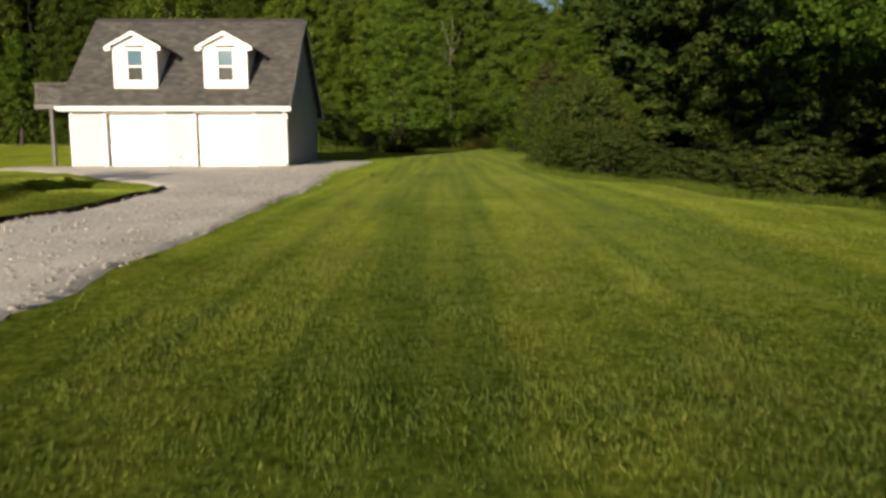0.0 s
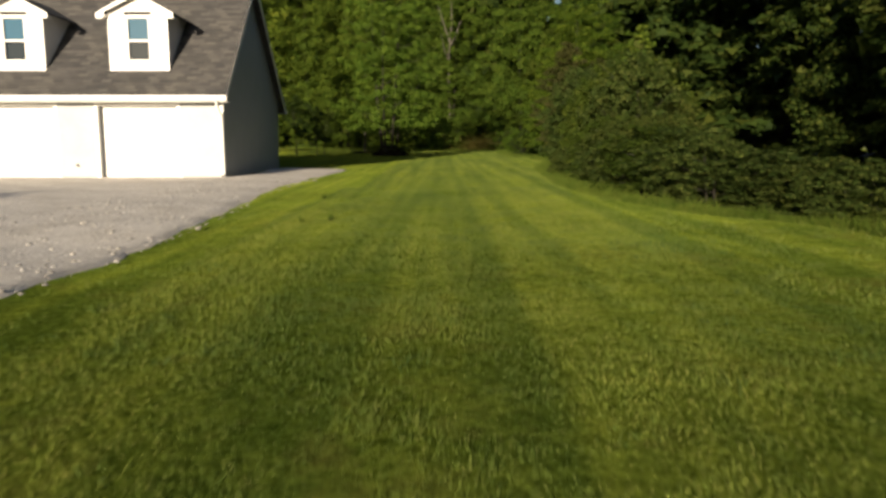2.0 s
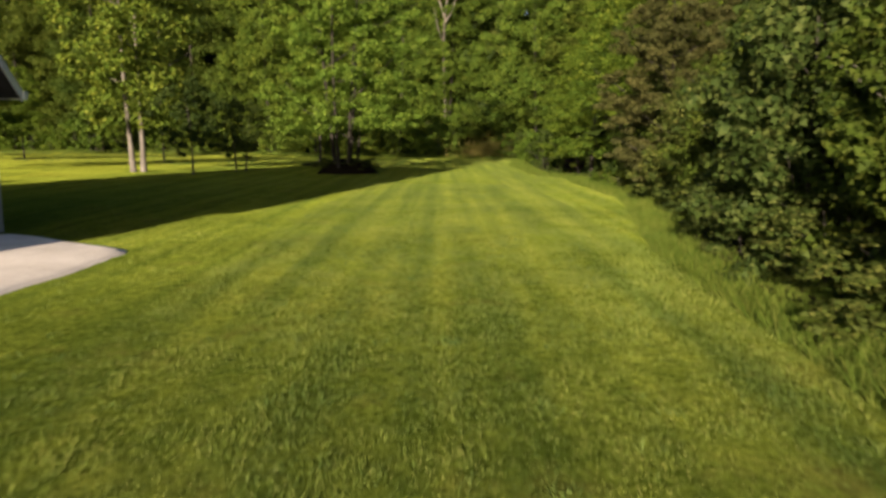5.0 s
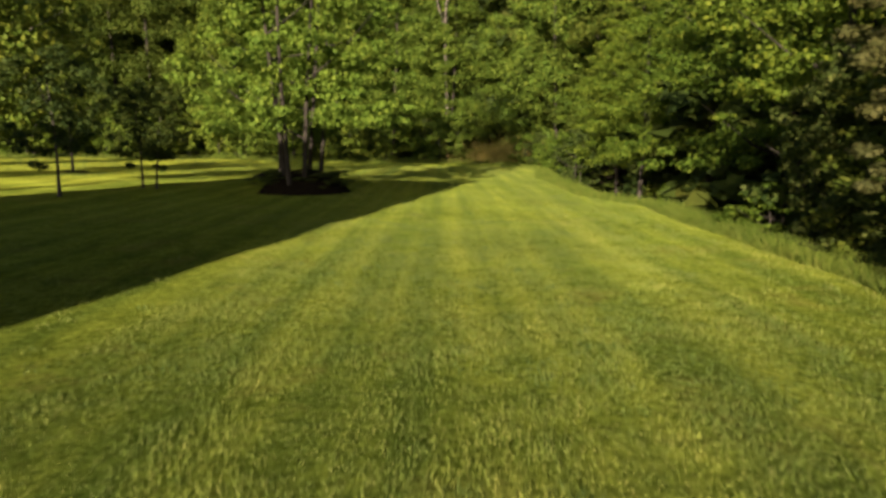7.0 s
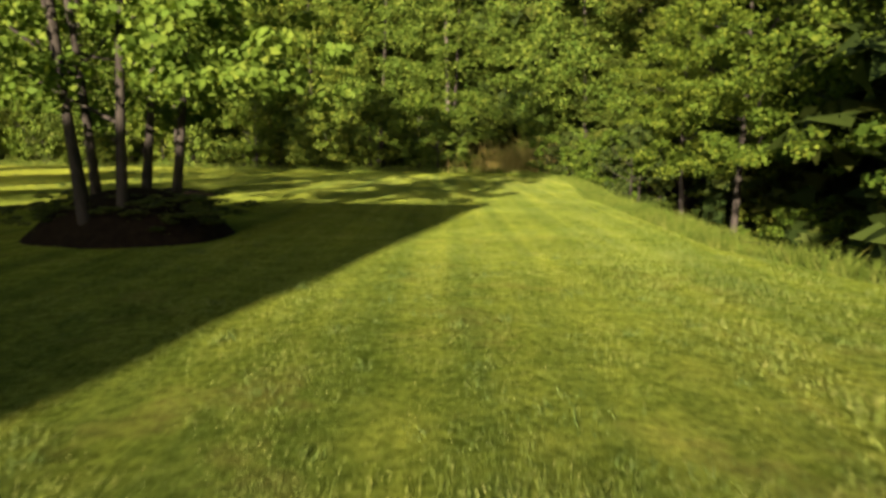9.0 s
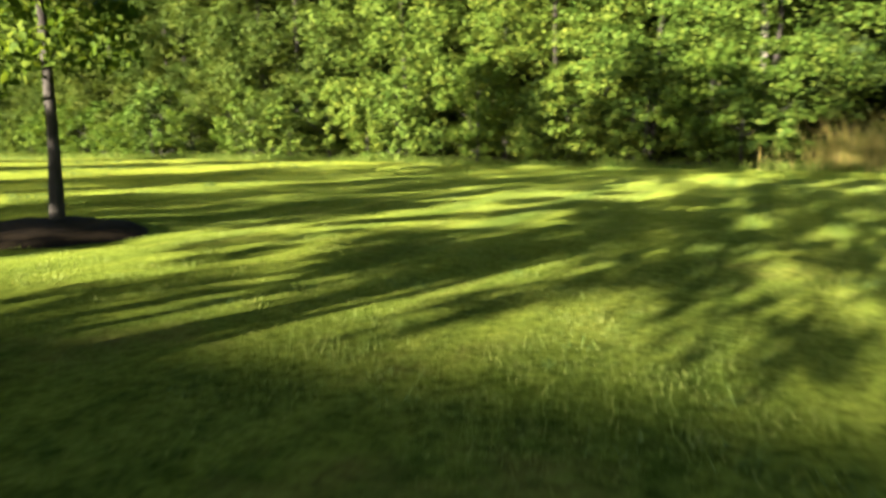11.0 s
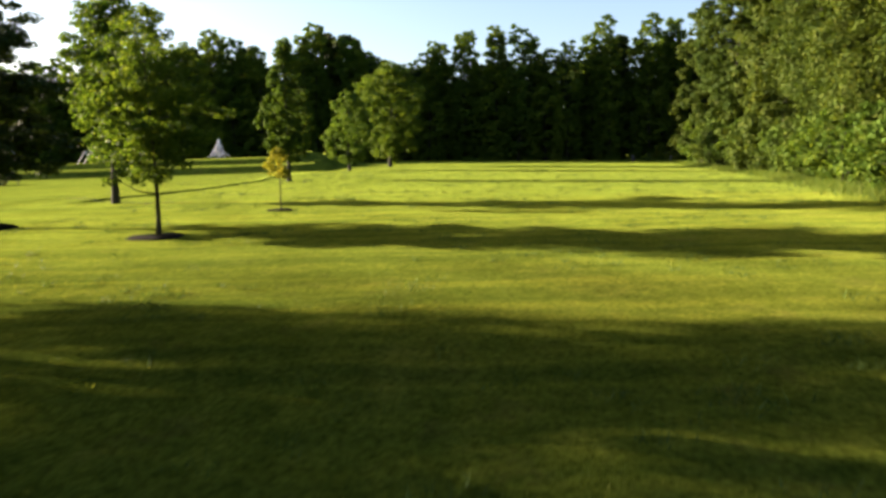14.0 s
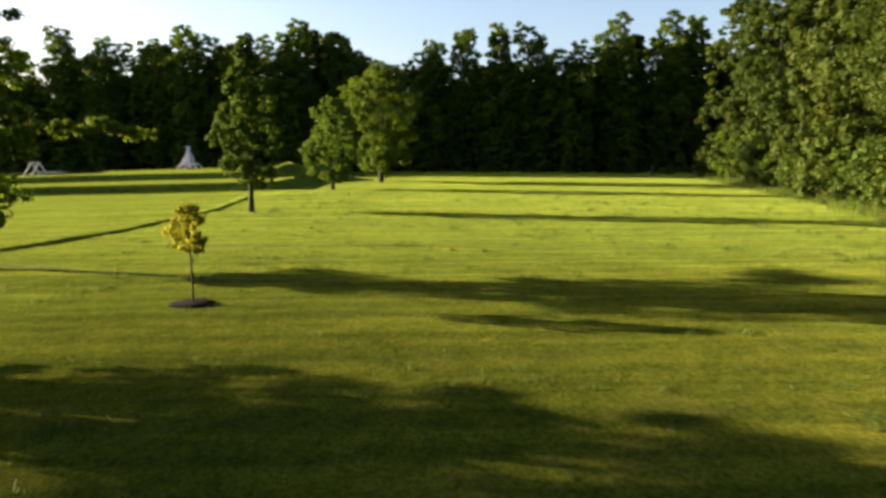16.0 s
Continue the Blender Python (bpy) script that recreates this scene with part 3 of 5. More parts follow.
def dormer(house, cx):
    """A gabled dormer: face, cheeks, roof slopes, rake boards and a double hung window."""
    w, y0, zb, zp, slope, tip = 0.95, 31.85, 4.36, 6.77, 0.54, 1.23
    ze = zp - slope * w
    ww, wz0, wz1, wm = 0.37, 4.67, 6.05, 5.31
    body = boxed("dormer", (cx - w, y0, zb, cx - ww - 0.07, y0 + 0.12, ze - 0.04), M_DORMER, house, "cream gabled dormer with white trim")
    boxed("face_panel", (cx + ww + 0.07, y0, zb, cx + w, y0 + 0.12, ze - 0.04), M_DORMER, body)
    boxed("face_panel", (cx - ww - 0.07, y0, zb, cx + ww + 0.07, y0 + 0.12, wz0 - 0.07), M_DORMER, body)
    bm = bmesh.new()
    prism(bm, [(cx - w, ze - 0.04), (cx + w, ze - 0.04), (cx + w, ze - 0.02), (cx, zp - 0.03), (cx - w, ze - 0.02)], y0, y0 + 0.12, "y")
    part("gable_face", bm, M_DORMER, body)
    for s in (-1, 1):
        bm = bmesh.new()
        x0, x1 = (cx - w, cx - w + 0.1) if s < 0 else (cx + w - 0.1, cx + w)
        prism(bm, [(y0 + 0.12, roof_z(y0 + 0.12) - 0.05), (roof_y(ze) + 0.05, ze - 0.04), (y0 + 0.12, ze - 0.04)], x0, x1)
        part("cheek", bm, M_DORMER, body)
        xe, zel, th = cx + s * tip, zp - slope * tip, 0.05
        bm = bmesh.new()
        vs = [(cx, y0 - 0.2, zp), (xe, y0 - 0.2, zel), (xe, roof_y(zel) + 0.1, zel), (cx, roof_y(zp) + 0.1, zp)]
        up = [bm.verts.new((x, y, z + th)) for x, y, z in vs]
        dn = [bm.verts.new(p) for p in vs]
        bm.faces.new(up), bm.faces.new(dn[::-1])
        for i in range(4):
            bm.faces.new((up[i], dn[i], dn[(i + 1) % 4], up[(i + 1) % 4]))
        bmesh.ops.recalc_face_normals(bm, faces=bm.faces)
        part("dormer_roof", bm, M_SHINGLE_TAB, body, "grey shingle slope")
        bm = bmesh.new()
        prism(bm, [(cx, zp + 0.03), (xe, zel + 0.03), (xe, zel - 0.13), (cx + s * (w + 0.06), zel - 0.13), (cx + s * (w + 0.02), ze - 0.08), (cx, zp - 0.12)], y0 - 0.235, y0 - 0.201, "y")
        part("rake_board", bm, M_WHITE, body, "white rake board")
        bm = bmesh.new()
        prism(bm, [(cx + s * w, ze - 0.16), (xe, zel - 0.06), (xe, zel - 0.13), (cx + s * w, ze - 0.2)], y0 - 0.2, y0 + 0.02, "y")
        part("eave_return", bm, M_WHITE, body)
    win = empty("window", pose(0, 0, 0), "white double hung window, sky reflection painted into its upper pane", "")
    win.parent = body
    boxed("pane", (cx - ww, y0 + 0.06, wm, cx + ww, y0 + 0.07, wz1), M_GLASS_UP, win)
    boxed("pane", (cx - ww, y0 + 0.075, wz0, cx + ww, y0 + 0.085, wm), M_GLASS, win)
    for a0, z0, a1, z1 in ((-ww - 0.07, wz0 - 0.07, -ww + 0.04, wz1 + 0.07), (ww - 0.04, wz0 - 0.07, ww + 0.07, wz1 + 0.07), (-ww + 0.041, wz0 - 0.07, ww - 0.041, wz0 + 0.04), (-ww + 0.041, wz1 - 0.04, ww - 0.041, wz1 + 0.07), (-ww + 0.041, wm - 0.03, ww - 0.041, wm + 0.03)):
        boxed("window_frame", (cx + a0, y0 - 0.012, z0, cx + a1, y0 + 0.055, z1), M_WHITE, win, bevel=0.006)
    for a0, a1 in ((-w - 0.01, -w + 0.09), (w - 0.09, w + 0.01)):
        boxed("corner_board", (cx + a0, y0 - 0.02, zb, cx + a1, y0 - 0.001, ze - 0.06), M_WHITE, body)


def deck():
    """The raised side deck: joists and boards on posts, a railing of thin balusters."""
    d = empty("side_deck", pose(0, 0, 0), "raised grey timber deck with a balustrade on posts", "deck")
    x0, x1, y0, y1, zf = -19.12, HX0 - 0.02, 33.5, 37.6, 3.8
    y = y0
    while y < y1 - 0.05:
        boxed("deck_board", (x0, y, zf - 0.035, x1, y + 0.132, zf), M_DECK, d)
        y += 0.14
    for dims in ((x0, y0, zf - 0.24, x1, y0 + 0.045, zf - 0.036), (x0, y1 - 0.045, zf - 0.24, x1, y1, zf - 0.036), (x0, y0 + 0.046, zf - 0.24, x0 + 0.045, y1 - 0.046, zf - 0.036)):
        boxed("rim_joist", dims, M_DECK, d)
    for px, py in ((-18.36, 33.6), (-18.36, 37.3)):
        g = zat(px, py)
        boxed("post", (px - 0.07, py - 0.07, g - 0.1, px + 0.07, py + 0.07, zf - 0.241), M_DECK, d, "square grey post", 0.008)
    for dims in ((x0, y0, zf + 0.93, x1, y0 + 0.09, zf + 0.97), (x0, y0 + 0.091, zf + 0.93, x0 + 0.09, y1, zf + 0.97), (x0, y0 + 0.02, zf + 0.08, x1, y0 + 0.06, zf + 0.12), (x0 + 0.02, y0 + 0.061, zf + 0.08, x0 + 0.06, y1, zf + 0.12)):
        boxed("rail", dims, M_DECK, d)
    bm = bmesh.new()
    box(bm, -0.018, -0.018, 0.0, 0.018, 0.018, 0.81)
    first = part("baluster", bm, M_DECK, d)
    spots = [(x0 + 0.12 + 0.13 * i, y0 + 0.04) for i in range(int((x1 - x0 - 0.1) / 0.13))] + [(x0 + 0.04, y0 + 0.15 + 0.13 * i) for i in range(int((y1 - y0 - 0.2) / 0.13))]
    for i, (bx, by) in enumerate(spots):
        b = first if i == 0 else new("baluster", first.data)
        b.parent = d
        b.location = (bx, by, zf + 0.12)
    return d


garage_house()
deck()


# ---- plants ----
def leaf_cloud(rng, centres, radii, per, size, flat=0.6, up=0.35, single=False):
    """Leaves round many clump centres: folded blades of random size and turn, denser at each clump's skin."""
    n = len(centres) * per
    c = np.repeat(np.asarray(centres, float), per, 0)
    r = np.repeat(np.asarray(radii, float), per)[:, None]
    d = rng.normal(size=(n, 3)) + np.array([0, 0, 0.2])
    d /= np.linalg.norm(d, axis=1)[:, None]
    p = c + d * r * (rng.random((n, 1)) ** 0.35) * np.array([1, 1, flat])
    nrm = d * 1.25 + rng.normal(size=(n, 3)) * 0.5 + np.array([0, 0, up])
    nrm /= np.linalg.norm(nrm, axis=1)[:, None]
    ax = np.cross(nrm, rng.normal(size=(n, 3)))
    ax /= np.linalg.norm(ax, axis=1)[:, None]
    bx = np.cross(nrm, ax)
    s = size * (0.6 + 0.8 * rng.random((n, 1)))
    if single:
        v = np.stack([p - ax * s * 0.5 - bx * s * 0.25, p + ax * s * 0.5 - bx * s * 0.2 + nrm * s * 0.1, p + bx * s * 0.6 - nrm * s * 0.1], 1).reshape(-1, 3)
        return v, np.arange(n * 3).reshape(-1, 3)
    v = np.stack([p - ax * s * 0.5, p + bx * s * 0.36 + nrm * s * 0.1, p + ax * s * 0.5 - nrm * s * 0.08, p - bx * s * 0.36 + nrm * s * 0.1], 1).reshape(-1, 3)
    i = np.arange(n)[:, None] * 4
    f = np.concatenate([i + np.array([0, 1, 2]), i + np.array([0, 2, 3])], 1).reshape(-1, 3)
    return v, f


def crown_clumps(rng, lobes, per, low, top, width, profile, lobe=0.42):
    """Clump centres on the outer skin of rounded lobes, which fill a crown outline: profile(u) gives the half-width at the height u from 0 to 1."""
    out, rad = [], []
    ph = rng.random(4) * 6.28
    for i in range(lobes):
        u = (i + 0.2 + 0.6 * rng.random()) / lobes
        an = i * 2.4 + rng.random() * 1.6
        w = profile(u) * width * (0.84 + 0.2 * math.sin(2 * an + ph[0]) + 0.12 * math.sin(8 * u + ph[1]))
        lr = lobe * width * (0.65 + 0.6 * rng.random()) * (0.55 + 0.45 * profile(u))
        k = max(0.0, w - lr * 0.75) * (0.75 + 0.25 * rng.random())
        cx, cy, cz = math.cos(an) * k, math.sin(an) * k, low + (top - low) * u
        for j in range(per):
            d = Vector(rng.normal(size=3)) + Vector((math.cos(an) * 0.7, math.sin(an) * 0.7, 0.35))
            d.normalize()
            r = lr * (0.75 + 0.35 * rng.random())
            out.append((cx + d.x * r, cy + d.y * r, max(0.15, cz + d.z * r * 0.8)))
            rad.append(lr * (0.28 + 0.22 * rng.random()))
    return out, rad


def layered_clumps(rng, layers, boughs, low, top, width, profile, clump, droop=0.12):
    """Clump centres along boughs that leave the trunk in layers, drooping and swaying, with gaps between the layers."""
    out, rad = [], []
    turn = rng.random() * 6.28
    for j in range(layers):
        u = (j + 0.2 + 0.6 * rng.random()) / layers
        reach = profile(u) * width
        n = max(3, round(boughs * (0.45 + 0.55 * profile(u))))
        for k in range(n):
            turn += 6.28 / n + rng.uniform(-0.35, 0.35)
            ln = reach * (0.68 + 0.4 * rng.random())
            rise = 0.1 + 0.5 * u + rng.uniform(-0.1, 0.15)
            steps = max(2, round(ln / (clump * 1.15)))
            bend = rng.uniform(-0.3, 0.3)
            for i in range(steps):
                q = (i + 0.6) / steps
                an, d = turn + bend * q, ln * (0.22 + 0.78 * q)
                side = rng.normal() * 0.16 * d
                out.append((math.cos(an) * d - math.sin(an) * side, math.sin(an) * d + math.cos(an) * side, max(0.15, low + (top - low) * u + rise * d * 0.6 - droop * d * d / max(0.5, width) * 1.6 + rng.normal() * clump * 0.45)))
                rad.append(clump * (1.05 - 0.35 * q) * (0.75 + 0.5 * rng.random()))
    return out, rad


def round_profile(u):
    return max(0.05, math.sin(math.pi * min(1, 0.12 + 0.86 * u)) ** 0.6)


def oval_profile(u):
    return max(0.04, (math.sin(math.pi * (0.1 + 0.88 * u ** 0.8))) ** 0.8)


def pine_profile(u):
    return max(0.1, (1.0 - 0.82 * u) * min(1, 0.6 + 4 * u))


def pear_profile(u):
    return max(0.08, min(1, 0.6 + 1.6 * u) * (1 - max(0, u - 0.3) / 0.7 * 0.82))


def thicket_profile(u):
    return max(0.2, (0.75 + 0.5 * u) * (1 - max(0, u - 0.6) * 1.5))


def maple_profile(u):
    return max(0.1, 1.0 - 0.75 * u ** 1.6)


def wall_profile(u):
    return max(0.1, 1.0 - 0.25 * abs(u - 0.35) - max(0, u - 0.7) ** 1.5 * 4.2)


def column_profile(u):
    return max(0.1, (0.8 + 0.2 * math.sin(5 * u)) * (1 - max(0, u - 0.85) ** 1.2 * 3.2))


def tree(name, seed, tall, low, width, lobes, per, leaves_each, leaf, profile, bark, leaves, label, category="tree", group="", trunk=0.2, limbs=6, lean=0.0, stems=1, lobe=0.42, stem_gap=0.2, single=False, layers=0, boughs=7, spray=0.5, flat=0.6, droop=0.12):
    """A tree at the origin: tapered trunk, limbs and a crown of many leaf clumps."""
    rng = np.random.default_rng(seed)
    root = empty(name, pose(0, 0, 0), label, category, group)
    for k in range(stems):
        an = k * 6.28 / max(1, stems) + rng.random()
        spread = 0 if stems == 1 else stem_gap * (0.6 + 0.8 * rng.random())
        pts, rad = [], []
        bx, by = math.cos(an) * spread, math.sin(an) * spread
        for i in range(8):
            u = i / 7
            pts.append((bx * (1 + u * 1.3) + lean * u * tall * 0.4 + 0.012 * tall * math.sin(3 * u + seed + k), by * (1 + u * 1.3) + 0.01 * tall * math.sin(4 * u + seed * 2 + k), -0.15 + u * tall * 0.88))
            rad.append(trunk * (1.4 if i == 0 else 1.0) * (1 - 0.9 * u) + 0.008)
        v, f = tube(pts, rad)
        raw("trunk", v, f, bark, root, smooth=True)
        for j in range(limbs):
            u = low / tall * 0.8 + (0.8 - low / tall) * (j + rng.random()) / max(1, limbs)
            q = Vector(pts[min(7, max(0, int(u / 0.88 * 7)))])
            q = q.lerp(Vector(pts[min(7, int(u / 0.88 * 7) + 1)]), (u / 0.88 * 7) % 1)
            a2 = rng.random() * 6.28
            ln = width * profile(min(1, max(0, u))) * (0.6 + 0.25 * rng.random())
            end = q + Vector((math.cos(a2) * ln, math.sin(a2) * ln, ln * (0.3 + 0.5 * rng.random())))
            mid = q.lerp(end, 0.5) + Vector((0, 0, -0.08 * ln))
            v, f = tube([q, mid, end], [trunk * 0.4 * (1 - u) + 0.01, trunk * 0.22 * (1 - u) + 0.007, 0.005], 6)
            raw("limb", v, f, bark, root, smooth=True)
    if layers:
        cs, rs = layered_clumps(rng, layers, boughs, low, tall, width, profile, spray, droop)
    else:
        cs, rs = crown_clumps(rng, lobes, per, low, tall, width, profile, lobe)
    cs = [(x + lean * z * 0.4, y, z) for x, y, z in cs]
    v, f = leaf_cloud(rng, cs, rs, leaves_each, leaf, flat, single=single)
    raw("crown", v, f, leaves, root)
    return root


def put(ob, x, y, turn=0, size=1.0, sink=0.0, tall=1.0):
    ob.matrix_basis = pose(x, y, zat(x, y) - sink, 0, 0, turn) @ Matrix.Diagonal((size, size, size * tall, 1))
    return ob


def plant(ob, x, y, turn=0, size=1.0, sink=0.0, tall=1.0):
    return copy_thing(ob, pose(x, y, zat(x, y) - sink, 0, 0, turn) @ Matrix.Diagonal((size, size, size * tall, 1)))


# woods: a few trees of each kind, repeated with other turns and sizes
LBL = "tall leafy tree in the edge of the woods"
rng = random.Random(4)
front_kinds, far_kinds, back_kinds, south_kinds, west_kinds = [], [], [], [], []
oak_kinds = []
for k in range(3):
    oak_kinds.append(tree("forest_tree", 101 + k, 24.0, 0.6, 5.6, 62, 9, 112, 0.18, wall_profile, M_WOOD_BARK, M_LEAF_OAK, "tall dense oak in the edge of the woods", "tree", "trees of the woods", trunk=0.15, limbs=0, lobe=0.42, single=True))
for k in range(3):
    front_kinds.append(tree("forest_tree", 11 + k, 24.0, 1.0, 5.6, 60, 9, 112, 0.18, wall_profile, M_WOOD_BARK, M_LEAF, LBL, "tree", "trees of the woods", trunk=0.13, limbs=0, lobe=0.46, single=True))
for k in range(4):
    far_kinds.append(tree("forest_tree", 16 + k, 25.0, 0.5, 6.0, 60, 8, 80, 0.26, wall_profile, M_WOOD_BARK, M_LEAF_OAK, LBL, "tree", "trees of the woods", trunk=0.2, limbs=0, lobe=0.27, single=True))
for k in range(4):
    west_kinds.append(tree("forest_tree", 91 + k, 24.0 + 1.5 * k, 0.5, 3.4, 64, 8, 22, 0.33, column_profile, M_WOOD_BARK, M_LEAF_MAPLE, "tall narrow tree in the shaded western woods", "tree", "trees of the woods", trunk=0.17, limbs=0, lobe=0.36, flat=0.8, single=True))
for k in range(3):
    back_kinds.append(tree("forest_tree", 21 + k, 26.0, 0.3, 6.4, 24, 8, 22, 1.12, wall_profile, M_WOOD_BARK, M_LEAF_DARK_SHADED, "tall leafy tree deeper in the woods", "tree", "trees of the woods", trunk=0.2, limbs=0, lobe=0.45, single=True))

south_kinds.append(tree("forest_tree", 25, 26.0, 0.3, 7.0, 18, 6, 18, 2.1, wall_profile, M_WOOD_BARK, M_LEAF_DARK_SHADED, "distant tree in the woods beyond the lawn", "tree", "trees of the woods", trunk=0.3, limbs=0, lobe=0.45, single=True))


# eastern trees: the woods' deep shade is put into their leaf colour
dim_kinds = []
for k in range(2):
    dim_kinds.append(tree("forest_tree", 27 + k, 25.0, 0.5, 6.0, 36, 9, 26, 0.56, wall_profile, M_WOOD_BARK, M_LEAF_DARK_SHADED, "leafy tree of the eastern woods, woodland shade put into its leaf colour", "tree", "trees of the woods", trunk=0.2, limbs=0, lobe=0.36, single=True))

shade_kinds = [tree("forest_tree", 29, 24.0, 0.5, 5.8, 54, 9, 90, 0.2, wall_profile, M_WOOD_BARK, M_LEAF_DARK_SHADED, "leafy tree behind the thicket, shade put into its leaf colour", "tree", "trees of the woods", trunk=0.18, limbs=0, lobe=0.36, single=True)]


def wood_row(kinds, points, step, size, tall, jitter=1.5, vary=0.12):
    """Trees along a broken line."""
    for (x0, y0), (x1, y1) in zip(points, points[1:]):
        n = max(1, round(math.hypot(x1 - x0, y1 - y0) / step))
        for i in range(n):
            u = (i + 0.5) / n
            x, y = x0 + (x1 - x0) * u + rng.uniform(-jitter, jitter), y0 + (y1 - y0) * u + rng.uniform(-jitter, jitter)
            plant(rng.choice(kinds), x, y, rng.uniform(0, 360), size * rng.uniform(1 - vary, 1 + vary), 0.3, tall * rng.uniform(1 - vary, 1 + vary))


NORTH_X, NORTH_Y = (-92, -73, -57, -31, -10, 0, 6, 12), (107, 104, 101.5, 94.8, 94.2, 91.8, 89, 87)
wood_row(far_kinds, [(x, y + 4.2) for x, y in zip(NORTH_X[:3], NORTH_Y[:3])], 5.4, 0.95, 0.95)
wood_row(oak_kinds, [(x, y + 4.2) for x, y in zip(NORTH_X[2:4], NORTH_Y[2:4])], 5.0, 1.0, 1.0)
wood_row(oak_kinds + front_kinds, [(-31, 99), (-20, 98.7)], 5.4, 1.0, 1.0)
wood_row(front_kinds, [(-20, 98.7)] + [(x, y + 4.2) for x, y in zip(NORTH_X[4:], NORTH_Y[4:])], 5.4, 1.0, 1.0)
wood_row(back_kinds, [(-90, 120), (-57, 115), (-31, 108), (-10, 107), (12, 101)], 5.2, 1.0, 1.05, 1.5)
wood_row(west_kinds, [(-122, -20), (-116, 22)], 2.7, 0.95, 0.58, 1.3, 0.1)
wood_row(west_kinds, [(-116, 22), (-115, 35), (-113, 75), (-107, 112)], 2.2, 0.95, 0.69, 1.9, 0.1)
wood_row(back_kinds, [(-129, -25), (-123, 25)], 5.0, 1.0, 0.52, 2, 0.14)
wood_row(back_kinds, [(-123, 25), (-120, 80), (-113, 125)], 5.0, 1.0, 0.62, 2, 0.12)
wood_row(south_kinds, [(-137, -30), (-131, 25)], 3.6, 0.9, 0.45, 1.5, 0.12)
wood_row(south_kinds, [(-131, 25), (-128, 85), (-121, 130)], 3.6, 0.9, 0.56, 1.5, 0.12)
wood_row(south_kinds, [(-95, 128), (-57, 123), (-31, 116), (-10, 115), (26, 106)], 4.5, 0.9, 0.95, 1.5, 0.1)
# row out of view to the south, added to shade the thicket
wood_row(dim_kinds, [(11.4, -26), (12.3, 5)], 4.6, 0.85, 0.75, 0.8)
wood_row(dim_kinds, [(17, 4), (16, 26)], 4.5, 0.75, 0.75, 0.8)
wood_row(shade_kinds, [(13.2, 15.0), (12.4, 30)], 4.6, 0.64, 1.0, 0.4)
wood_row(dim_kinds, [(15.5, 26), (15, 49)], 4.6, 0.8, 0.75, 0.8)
# dark-coloured row that stands in for deep shade behind the hollow
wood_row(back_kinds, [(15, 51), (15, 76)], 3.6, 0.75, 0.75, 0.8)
wood_row(far_kinds, [(14, 78), (12.5, 98)], 5.0, 0.75, 0.75, 0.8)
wood_row(back_kinds, [(20, 0), (19, 55), (20, 105)], 7.5, 0.9, 0.95, 1.5)
# unseen row far south, added to cut the low sky's glow and reflection
wood_row(south_kinds, [(-150, -95), (-20, -120), (90, -105)], 8.0, 1.0, 0.42, 2)
wood_row(south_kinds, [(-95, 137), (-50, 131), (-10, 125), (30, 116)], 4.5, 0.9, 0.8, 1.5, 0.1)
for k, o in enumerate(front_kinds + oak_kinds + far_kinds + south_kinds + dim_kinds + shade_kinds + west_kinds):
    put(o, -100 + k * 6, 127, 0, 1.0)
for k, o in enumerate(back_kinds):
    put(o, -40 + k * 7, 125, 0, 1.0)

def snag(x, y):
    """A bare dead tree: a pale forked trunk with broken limbs."""
    root = empty("dead_tree", pose(x, y, zat(x, y)), "pale bare dead tree with a broken fork among the leaves", "tree")
    v, f = tube([(0, 4.2, -0.3), (0.1, 3.6, 5), (-0.1, 2.2, 10), (0.05, 0, 12.6)], [0.15, 0.13, 0.11, 0.09])
    raw("trunk", v, f, M_PALE_BARK, root, smooth=True)
    for p in (((0.05, 0, 12.4), (-0.5, -0.3, 14.0), (-1.3, -0.4, 16.4)), ((0.05, 0, 12.5), (0.3, -0.2, 14.6), (0.2, -0.3, 17.0)), ((0.05, 0, 12.0), (0.7, -0.3, 13.0), (1.3, -0.4, 14.8)), ((-0.08, 1.9, 10.4), (-0.6, 0, 11.6), (-0.9, -0.5, 13.2))):
        v, f = tube(p, [0.1, 0.065, 0.02], 6)
        raw("limb", v, f, M_PALE_BARK, root, smooth=True)


snag(1.3, 92.0)

# the yard's own trees
clump = tree("multi_stemmed_maple", 31, 12.5, 1.65, 3.9, 58, 9, 92, 0.125, wall_profile, M_WOOD_BARK, M_LEAF_BRIGHT, "bright green multi-stemmed maple rising from a dark mound", trunk=0.065, limbs=4, stems=6, stem_gap=0.6, layers=11, boughs=9, spray=0.5, flat=0.5, droop=0.08)
put(clump, -3.5, 59.7)
t1 = tree("shade_tree", 32, 8.8, 2.0, 2.6, 28, 8, 75, 0.125, round_profile, M_BARK, M_LEAF_MAPLE, "young shade tree with a straight trunk in a mulch ring", trunk=0.072, layers=9, boughs=8, spray=0.45, flat=0.5, droop=0.08)
put(t1, -6.3, 68.85)
birch = tree("twin_trunk_tree", 33, 12.0, 1.9, 3.6, 46, 9, 56, 0.17, round_profile, M_PALE_BARK, M_LEAF, "tall tree with two pale sunlit trunks", trunk=0.105, stems=2, stem_gap=0.17)
put(birch, -12.7, 58.5)
# unseen copy behind the house, set there for the shadow it throws north
plant(birch, -20.5, 55.0, 70, 1.1)
ta = tree("shade_tree", 34, 8.0, 1.8, 2.2, 22, 7, 50, 0.16, round_profile, M_BARK, M_LEAF, "dark-leaved slender shade tree in a mulch ring", trunk=0.045)
put(ta, -15.9, 69.85)
